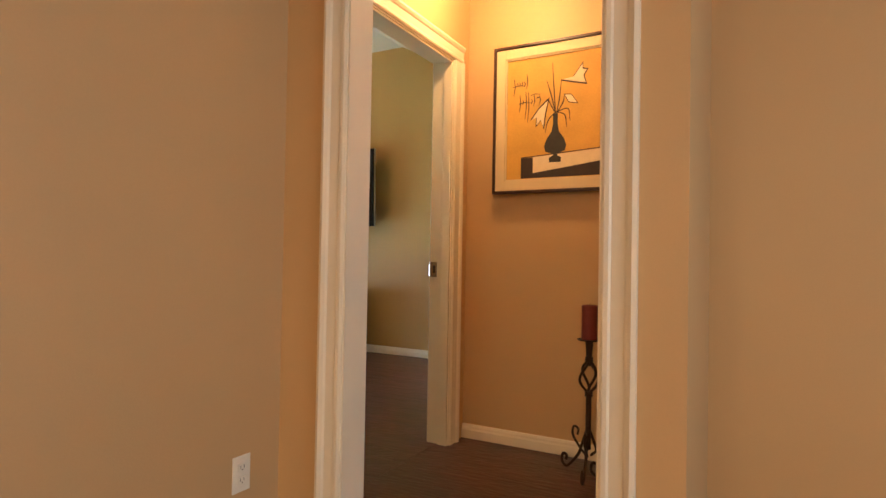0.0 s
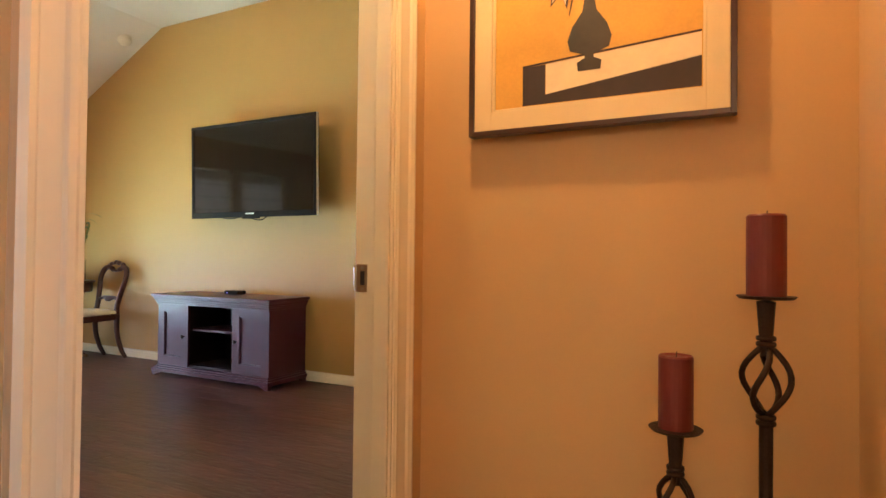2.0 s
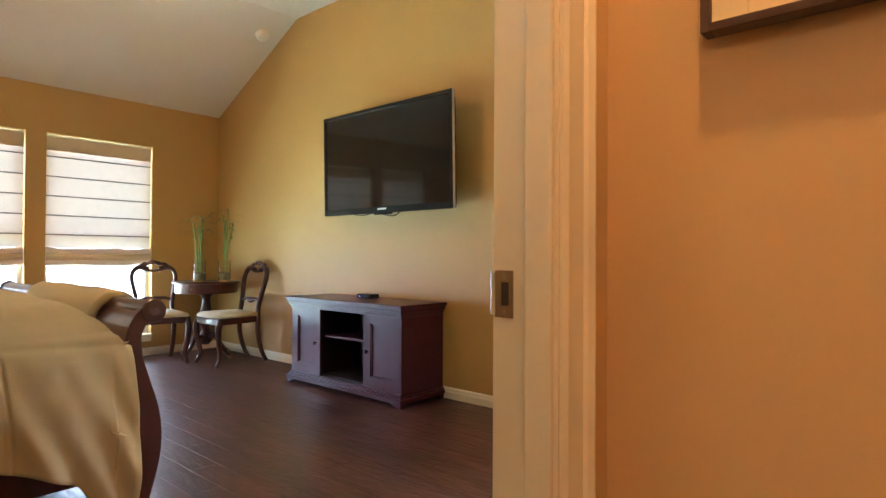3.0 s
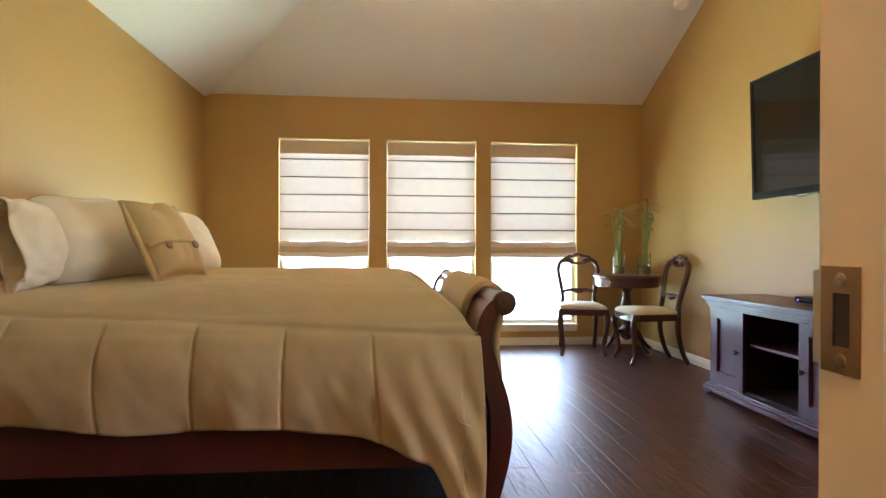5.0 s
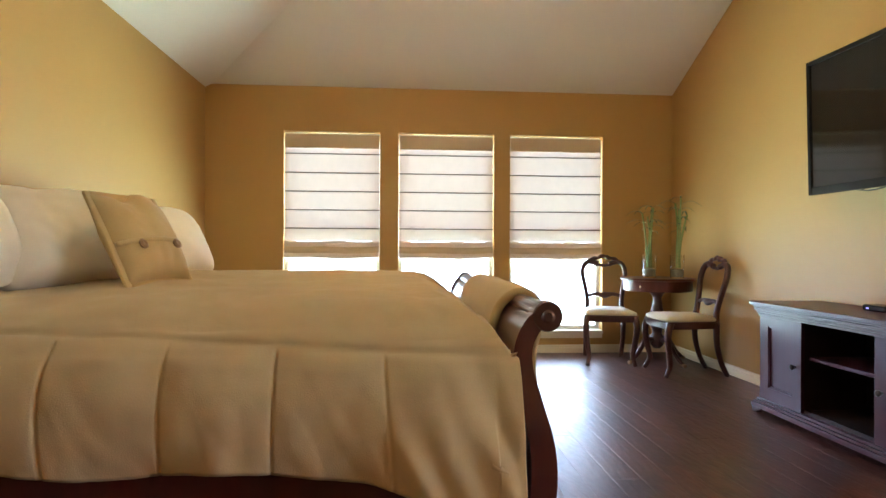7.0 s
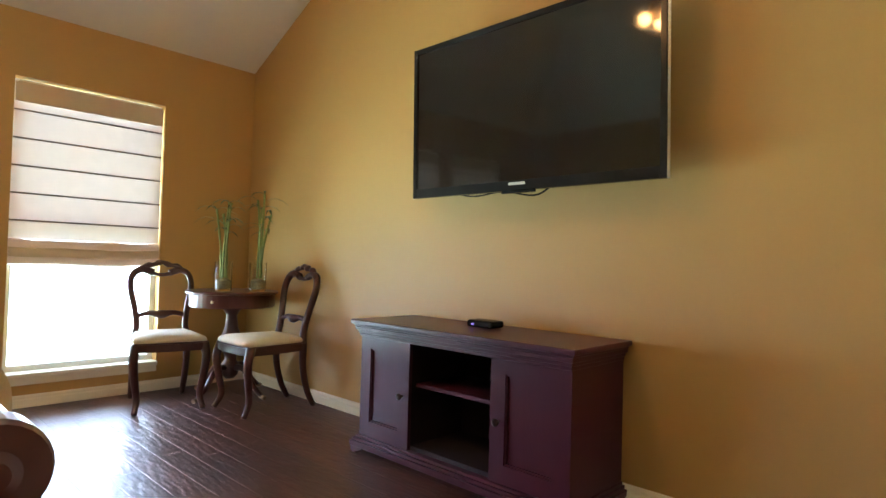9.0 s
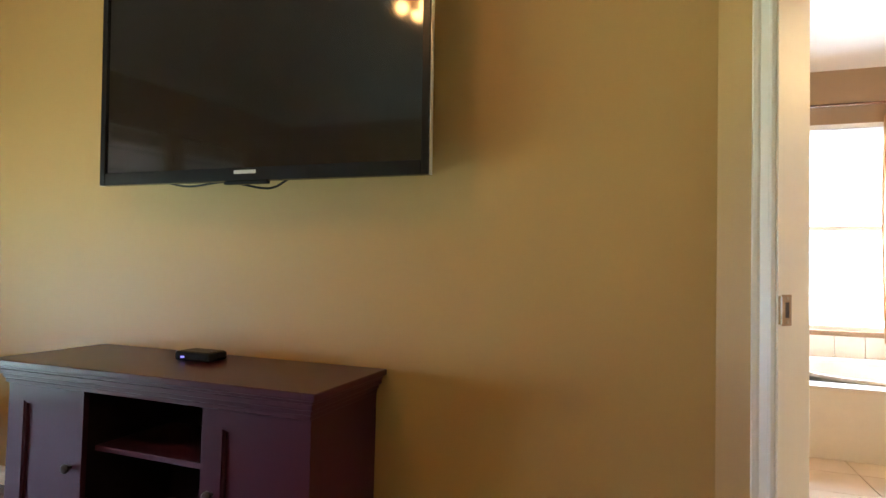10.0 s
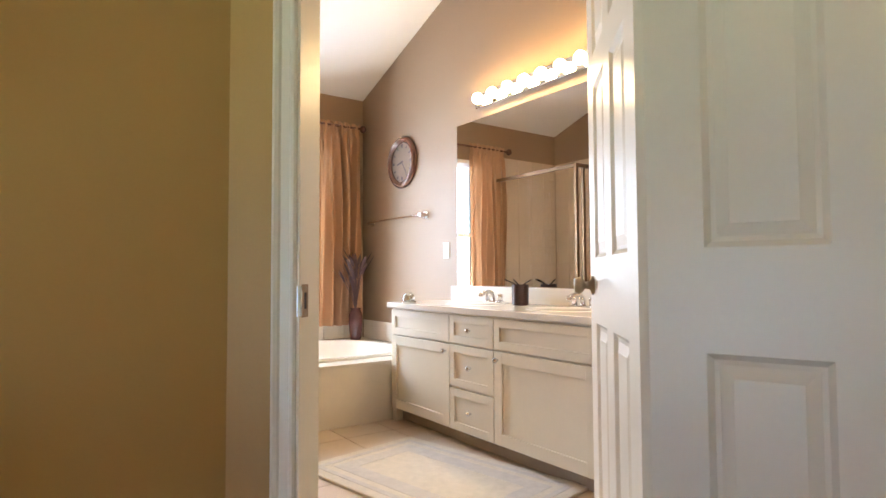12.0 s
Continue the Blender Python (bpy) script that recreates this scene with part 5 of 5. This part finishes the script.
def faucet(y, label):
    ob = root("faucet", (BX - 0.10, y, 0.8025), label, "faucet", "basin faucets")
    part("base", box(-0.028, 0.028, -0.085, 0.085, 0.0, 0.016, 0.007), M_CHROME, ob)
    part("spout", tube(curve([(0, 0, 0.012), (-0.005, 0, 0.05), (-0.05, 0, 0.075), (-0.105, 0, 0.062), (-0.118, 0, 0.045)], 6), [0.017 - 0.005 * i / 24 for i in range(25)], 12), M_CHROME, ob, smooth=True)
    for s in (-1, 1):
        h = part("handle", lathe([(0, 0.015), (0.018, 0.015), (0.016, 0.035), (0.020, 0.045), (0.016, 0.058), (0, 0.060)], 18, Matrix.Translation((0, s * 0.062, 0))), M_CHROME, ob, smooth=True)
        part("lever", tube([(0, s * 0.062, 0.052), (-0.03, s * 0.095, 0.062)], 0.006, 8), M_CHROME, h)


faucet(SINKS[0][0], "chrome two handle faucet at the first basin")
faucet(SINKS[1][0], "chrome two handle faucet at the second basin")

cup = root("toothbrush_cup", (BX - 0.13, 6.09, 0.8025), "dark bronze cup of brushes on the countertop", "cup")
part("cup_body", lathe([(0, 0), (0.048, 0), (0.050, 0.01), (0.052, 0.125), (0.048, 0.125), (0.046, 0.012), (0, 0.012)], 24), M_FRAME, cup)
for k, (a, b) in enumerate(((0.03, 0.07), (-0.02, 0.09), (0.02, -0.06))):
    part("brush", tube([(0, 0, 0.02), (a * 0.4, b * 0.5, 0.13), (a, b * 1.3, 0.155)], 0.004, 6), M_BLACK, cup)
dish = root("soap_dish", (VF + 0.10, 6.87, 0.8025), "small domed chrome dish at the end of the countertop", "soap dish")
part("dish_base", lathe([(0, 0), (0.055, 0), (0.05, 0.008), (0.02, 0.012), (0, 0.012)], 24), M_CHROME, dish)
part("dome", lathe([(0.04, 0.012), (0.042, 0.035), (0.030, 0.060), (0.010, 0.072), (0, 0.073)], 24), M_CHROME, dish, smooth=True)

mr = root("wall_mirror", (BX, 5.0, 0.94), "large frameless mirror over the countertop", "mirror")
part("mirror_sheet", box(-0.008, -0.002, -0.6, 1.886, -0.030, 1.145), M_MIRROR, mr)

lb = root("vanity_light", (BX, 5.0, 2.135), "chrome bath bar with a row of round glowing bulbs", "wall lamp")
part("bar", box(-0.045, -0.001, -0.20, 1.62, 0.012, 0.110, 0.006), M_CHROME, lb)
for k in range(12):
    y = -0.13 + 0.152 * k
    part("bulb", lathe([(0, -0.048), (0.024, -0.042), (0.044, -0.020), (0.048, 0.005), (0.040, 0.028), (0.022, 0.042), (0.016, 0.050), (0, 0.050)], 18, Matrix.Translation((-0.085, y, 0.061)) @ Matrix.Rotation(radians(90), 4, 'Y') @ Matrix.Scale(0.80, 4)), M_VBULB, lb, smooth=True)

ck = root("wall_clock", (BX, 7.66, 1.944), "round wall clock with a dark wooden rim", "clock")
rot = Matrix.Rotation(radians(-90), 4, 'Y')
part("rim", lathe([(0.165, 0.002), (0.222, 0.002), (0.225, 0.018), (0.205, 0.038), (0.185, 0.040), (0.166, 0.022)], 48, rot), M_CLOCKR, ck, smooth=True)
part("face", lathe([(0, 0.003), (0.166, 0.003), (0.166, 0.014), (0, 0.014)], 48, rot), M_CLOCKF, ck)
for k in range(12):
    a = k * math.pi / 6
    m = rot @ Matrix.Rotation(a, 4, 'Z')
    part("hour_mark", box(0.125, 0.152, -0.005 if k % 3 else -0.009, 0.005 if k % 3 else 0.009, 0.0142, 0.0152, m=m), M_INK, ck)
for a, ln, w in ((100, 0.08, 0.006), (215, 0.12, 0.004)):
    m = rot @ Matrix.Rotation(radians(a), 4, 'Z')
    part("hand", box(-0.02, ln, -w, w, 0.0155, 0.0168, m=m), M_INK, ck)
part("glass_cover", lathe([(0, 0.024), (0.164, 0.022), (0.164, 0.0235), (0, 0.0258)], 48, rot), M_WGLASS, ck).visible_shadow = False

tb = root("towel_bar", (BX, 7.75, 1.465), "clear towel bar on square chrome posts", "towel bar")
for y in (-0.44, 0.44):
    part("post", boxes([(-0.010, -0.001, y - 0.028, y + 0.028, -0.028, 0.028), (-0.068, -0.0105, y - 0.014, y + 0.014, -0.014, 0.014)], 0.003), M_CHROME, tb)
part("bar", tube([(-0.056, -0.425, 0), (-0.056, 0.425, 0)], 0.009, 12), M_CHROME, tb)
sw = root("light_switch", (BX, 7.035, 1.172), "white wall switch plate beside the mirror", "light switch")
part("cover_plate", box(-0.007, -0.001, -0.037, 0.037, -0.060, 0.060, 0.0025), M_PLATE, sw)
part("rocker", box(-0.011, -0.0065, -0.016, 0.016, -0.033, 0.033, 0.002), M_PLATE, sw)

# tub deck
TUB_Y, DZ = 6.962, 0.405
td = root("bath_tub", (-1.87, TUB_Y, 0), "white bath set in a pale tiled deck under the window", "bathtub")
part("apron", box(0.0, BX + 1.87 - 0.001, 0.006, 0.06, 0, DZ - 0.0205, 0.003), M_DECK, td)
part("deck_top", boxes([(0, BX + 1.869, 0.0, 0.17, DZ - 0.02, DZ), (0, BX + 1.869, BN - TUB_Y - 0.17, BN - TUB_Y - 0.001, DZ - 0.02, DZ), (0, 0.16, 0.17, BN - TUB_Y - 0.17, DZ - 0.02, DZ), (BX + 1.869 - 0.2, BX + 1.869, 0.17, BN - TUB_Y - 0.17, DZ - 0.02, DZ)], 0.002), M_DECK, td)
part("side_support", box(0, 0.03, 0.06, BN - TUB_Y - 0.001, 0, DZ - 0.0205), M_GROUT, td)
bm = bmesh.new()
rings = []
cx, cy, ax, ay = 0.80, 0.72, 0.66, 0.56
for s, z in ((1.0, DZ + 0.001), (1.0, DZ + 0.018), (0.96, DZ + 0.022), (0.92, DZ + 0.005), (0.88, 0.25), (0.80, 0.12), (0.6, 0.08), (0.05, 0.075)):
    rings.append([bm.verts.new((cx + ax * s * math.copysign(abs(math.cos(q)) ** 0.7, math.cos(q)), cy + ay * s * math.copysign(abs(math.sin(q)) ** 0.7, math.sin(q)), z)) for q in [k * math.pi / 24 for k in range(48)]])
for a, b in zip(rings, rings[1:]):
    for k in range(48):
        bm.faces.new((a[k], a[(k + 1) % 48], b[(k + 1) % 48], b[k]))
bm.faces.new(rings[-1])
part("tub_shell", bm, M_TOP, td, "glossy white tub shell", smooth=True)
tw = 0.20
for k in range(8):
    x0 = 0.002 + k * tw
    part("splash_tile", box(x0, min(x0 + tw - 0.004, BX + 1.866), BN - TUB_Y - 0.012, BN - TUB_Y - 0.001, DZ + 0.002, DZ + 0.168, 0.0015), M_DECK, td)
for k in range(7):
    y0 = 0.004 + k * tw
    part("splash_tile", box(BX + 1.87 - 0.012, BX + 1.87 - 0.001, y0, min(y0 + tw - 0.004, BN - TUB_Y - 0.014), DZ + 0.002, DZ + 0.168, 0.0015), M_DECK, td)


def curtain(x0, x1, label, seed):
    ob = root("curtain", ((x0 + x1) / 2, BN - 0.085, 0), label, "curtain", "bathroom curtains")
    n, mz = 120, 26
    bm = bmesh.new()
    rows = []
    w = (x1 - x0)
    for j in range(mz + 1):
        t = j / mz
        z = 2.395 - (2.395 - 0.535) * t
        gather = 1 - 0.10 * math.exp(-((t - 0.03) / 0.03) ** 2)
        row = []
        for i in range(n + 1):
            u = i / n
            ph = 2 * math.pi * 7.5 * u + seed + 0.8 * math.sin(3 * t + 5 * u)
            amp = (0.014 + 0.050 * min(1, t * 3)) * (0.75 + 0.55 * math.sin(9 * u + 2.2 * t + seed)) + 0.014 * math.sin(37 * u + 3 * t)
            if t < 0.05:
                amp, ph = 0.014, ph * 2.2
            row.append(bm.verts.new(((u - 0.5) * w * gather + 0.012 * math.sin(ph * 0.5 + t), amp * math.sin(ph) + 0.004 * math.sin(23 * u + 9 * t), z + (0.012 * math.sin(ph) if j == 0 else 0))))
        rows.append(row)
    for a, b in zip(rows, rows[1:]):
        for i in range(n):
            bm.faces.new((a[i], a[i + 1], b[i + 1], b[i]))
    part("cloth", bm, M_CURTAIN, ob, smooth=True)
    return ob


curtain(-0.97, -0.335, "gathered copper silk curtain hanging beside the bath window", 0.4)
curtain(-2.02, -1.50, "gathered copper silk curtain at the shower side", 2.1)
cr = root("curtain_rod", (-1.2, BN - 0.085, 2.36), "dark bronze curtain rod with ball ends", "curtain rod")
part("rod", tube([(-0.86, 0, 0), (0.87, 0, 0)], 0.010, 12), M_CLOCKR, cr)
for x in (-0.88, 0.885):
    part("finial", lathe([(0, -0.03), (0.018, -0.026), (0.033, -0.008), (0.033, 0.008), (0.018, 0.026), (0, 0.03)], 18, Matrix.Translation((x, 0, 0)) @ Matrix.Rotation(radians(90), 4, 'Y')), M_CLOCKR, cr, smooth=True)
for x in (-0.80, 0.80):
    part("bracket", box(x - 0.01, x + 0.01, 0.0, 0.084, -0.006, 0.006), M_CLOCKR, cr)
bl = root("blind_stack", (-1.25, BN - 0.03, 2.15), "grey raised blind stacked under the window head", "window blind")
part("head_rail", box(-0.53, 0.53, 0.0, 0.05, 0.035, 0.072), M_VINYL, bl)
for k in range(6):
    part("slat", box(-0.52, 0.52, 0.004, 0.046, 0.030 - 0.010 * k, 0.033 - 0.010 * k), M_VINYL, bl)

pv = root("floor_vase", (-0.47, 8.16, DZ), "tall plum glazed vase of dried leaves on the deck", "vase")
part("pot", lathe([(0, 0.001), (0.042, 0.001), (0.050, 0.03), (0.062, 0.16), (0.060, 0.23), (0.040, 0.275), (0.048, 0.29), (0.040, 0.288), (0.03, 0.27), (0, 0.26)], 24), M_POT, pv, smooth=True)
rng = random.Random(21)
for k in range(26):
    a, sp = rng.uniform(0, 6.28), rng.uniform(0.03, 0.16)
    h = rng.uniform(0.25, 0.50)
    d = Vector((math.cos(a), math.sin(a), 0))
    if d.x > 0.2:
        sp *= 0.7
    pts = curve([(0, 0, 0.26), d * sp * 0.35 + Vector((0, 0, 0.26 + h * 0.5)), d * sp + Vector((0, 0, 0.26 + h))], 5)
    part("dried_stem", tube(pts, [0.003] * len(pts), 5), M_DRY, pv)
    sd = Vector((-d.y, d.x, 0))
    bm = bmesh.new()
    prev = None
    for q in range(5):
        t = q / 4
        c = pts[-1] + d * (0.07 * t) + Vector((0, 0, 0.11 * t - 0.05))
        wd = 0.016 * math.sin(math.pi * (0.1 + 0.85 * t))
        row = (bm.verts.new(c - sd * wd), bm.verts.new(c + Vector((0, 0, 0.003))), bm.verts.new(c + sd * wd))
        if prev:
            bm.faces.new((prev[0], prev[1], row[1], row[0]))
            bm.faces.new((prev[1], prev[2], row[2], row[1]))
        prev = row
    part("dried_leaf", bm, M_DRY, pv)

# rug
rg = root("bath_rug", (-1.20, 5.83, 0), "cream bath rug with a woven rectangular border", "rug")
rw, rl = 0.385, 0.61
tilt = Matrix.Rotation(radians(11), 4, 'Z')
part("rug_body", box(-rw, rw, -rl, rl, 0.0, 0.014, 0.006, m=tilt), M_RUG, rg)
for a, b, nm in ((0.055, 0.085, "outer_border"), (0.125, 0.215, "inner_border")):
    bm = boxes([(-rw + a, -rw + b, -rl + a, rl - a, 0.013, 0.0155), (rw - b, rw - a, -rl + a, rl - a, 0.013, 0.0155), (-rw + b, rw - b, -rl + a, -rl + b, 0.013, 0.0155), (-rw + b, rw - b, rl - b, rl - a, 0.013, 0.0155)], 0.0008, m=tilt)
    part(nm, bm, M_RUG2, rg)

# shower seen in the mirror
SX, SY2 = -1.90, 7.18
shw = root("shower_enclosure", (SX, SY2, 0), "bronze framed glass shower enclosure in the corner", "shower")
H2 = 2.04
d = BN - SY2
part("curb", boxes([(-0.06, 0.04, 0, d - 0.001, 0, 0.10), (BWX - SX + 0.001, -0.0605, 0, 0.10, 0, 0.10)]), M_DECK, shw)
for nm, b in (("corner_post", (-0.03, 0.0, 0.0, 0.03, 0.101, H2)), ("wall_post", (-0.03, 0.0, d - 0.03, d - 0.002, 0.101, H2)), ("top_rail", (-0.03, 0.0, 0.0305, d - 0.0305, H2 - 0.035, H2)), ("bottom_rail", (-0.03, 0, 0.0305, d - 0.0305, 0.101, 0.13)),
              ("door_rail", (BWX - SX + 0.002, -0.0305, 0.0, 0.03, H2 - 0.035, H2)), ("door_post", (-0.13, -0.10, 0.002, 0.028, 0.101, H2 - 0.036)), ("hinge_post", (BWX - SX + 0.002, BWX - SX + 0.03, 0.0, 0.03, 0.101, H2 - 0.036))):
    part(nm, box(*b, 0.002), M_SHFRAME, shw)
for nm, b in (("glass_panel", (-0.018, -0.012, 0.031, d - 0.031, 0.131, H2 - 0.036)), ("glass_door", (BWX - SX + 0.031, -0.131, 0.012, 0.018, 0.12, H2 - 0.036))):
    part(nm, box(*b), M_SHGLASS, shw).visible_shadow = False
part("door_pull", tube(curve([(-0.16, 0.0, 1.0), (-0.16, -0.04, 1.02), (-0.16, -0.04, 1.18), (-0.16, 0.0, 1.2)], 4), 0.007, 8), M_NICKEL, shw)
sw_t = structure("shower_tiling", boxes([(BWX + 0.0005, BWX + 0.008, SY2, BN - 0.0005, 0.0, 2.26), (BWX + 0.0085, SX - 0.002, BN - 0.008, BN - 0.0005, 0, 2.26)]), M_GROUT, "beige tiled shower walls", "tile wall")
for j in range(11):
    for k in range(7):
        y0 = SY2 + 0.002 + 0.2 * k
        if y0 < BN - 0.05:
            part("tile", box(BWX + 0.0082, BWX + 0.013, y0, min(y0 + 0.196, BN - 0.02), 0.11 + j * 0.2, 0.11 + j * 0.2 + 0.196), M_TILE, sw_t)
        x0 = BWX + 0.014 + 0.2 * k
        if x0 < SX - 0.06:
            part("tile", box(x0, min(x0 + 0.196, SX - 0.035), BN - 0.013, BN - 0.0082, 0.11 + j * 0.2, 0.11 + j * 0.2 + 0.196), M_TILE, sw_t)

# ---------------------------------------------------------------- floor pieces


def plank_floor(name, x0, x1, y0, y1, label, width=0.127, cut=None):
    ob = structure(name, prism([(x0, y0), (x1, y0), (x1, min(y1, cut - x1) if cut else y1), (min(x1, cut - y1) if cut else x1 - 0.001, y1), (x0, y1)], -0.06, -0.008, "z"), M_GAP, label, "floor")
    rng = random.Random(5)
    lengths = (0.9, 1.25, 1.6)
    meshes = []
    for ln in lengths:
        bm = box(0, ln - 0.0014, 0, width - 0.0014, -0.02, 0.0)
        top = [f for f in bm.faces if f.normal.z > 0.9]
        bmesh.ops.inset_region(bm, faces=top, thickness=0.002)
        for v in bm.verts:
            if v.co.z > -0.001 and not (0.001 < v.co.x < ln - 0.0025 and 0.001 < v.co.y < width - 0.0025):
                v.co.z = -0.0003
        me = bpy.data.meshes.new("plank")
        bm.normal_update()
        bm.to_mesh(me)
        bm.free()
        me.materials.append(M_PLANK)
        meshes.append(me)
    y = y0
    while y < y1 - 0.03:
        x = x0
        end = min(x1, cut - y) if cut else x1
        first = 0.3 + 0.7 * rng.random()
        while x < end - 0.01:
            k = rng.randrange(3)
            ln = lengths[k] * first
            first = 1.0
            if x + ln > end - 0.25:
                ln = end - x
            p = new("plank", meshes[k])
            p.location, p.scale = (x, y, 0), (ln / lengths[k], 1, 1)
            p.parent = ob
            x += ln
        y += width
    return ob


plank_floor("floor_bedroom", WX - 0.0, EX + 0.06, SY - 0.0, NY - 0.0, "dark brown wooden plank floor", cut=2.58)
plank_floor("floor_hall", EX + 0.062, 2.6, -5.0, PY, "dark reddish brown wooden plank floor", 0.24)


def tile_grid(name, x0, x1, y0, y1, z, size, material, label):
    ob = structure(name, box(x0, x1, y0, y1, z - 0.06, z - 0.006), M_GROUT, label, "floor")
    me = bpy.data.meshes.new("tile")
    bm = box(0.0025, size - 0.0025, 0.0025, size - 0.0025, -0.02, 0, 0.0015)
    bm.to_mesh(me)
    bm.free()
    me.materials.append(material)
    y = y0
    while y < y1 - 0.02:
        x = x0
        while x < x1 - 0.02:
            p = new("tile", me)
            p.location = (x, y, z)
            p.parent = ob
            x += size
        y += size
    return ob


tile_grid("floor_bath", BWX, BX - 0.02, NY + 0.13, 7.0, -0.001, 0.33, M_TILE, "beige ceramic tile floor")
structure("floor_bath_2", prism([(-2.43, 5.085), (-1.34, 3.995), (BX, 3.995), (BX, 5.085)], -0.06, -0.004, "z"), M_TILE, "beige ceramic floor by the bathroom door", "floor")
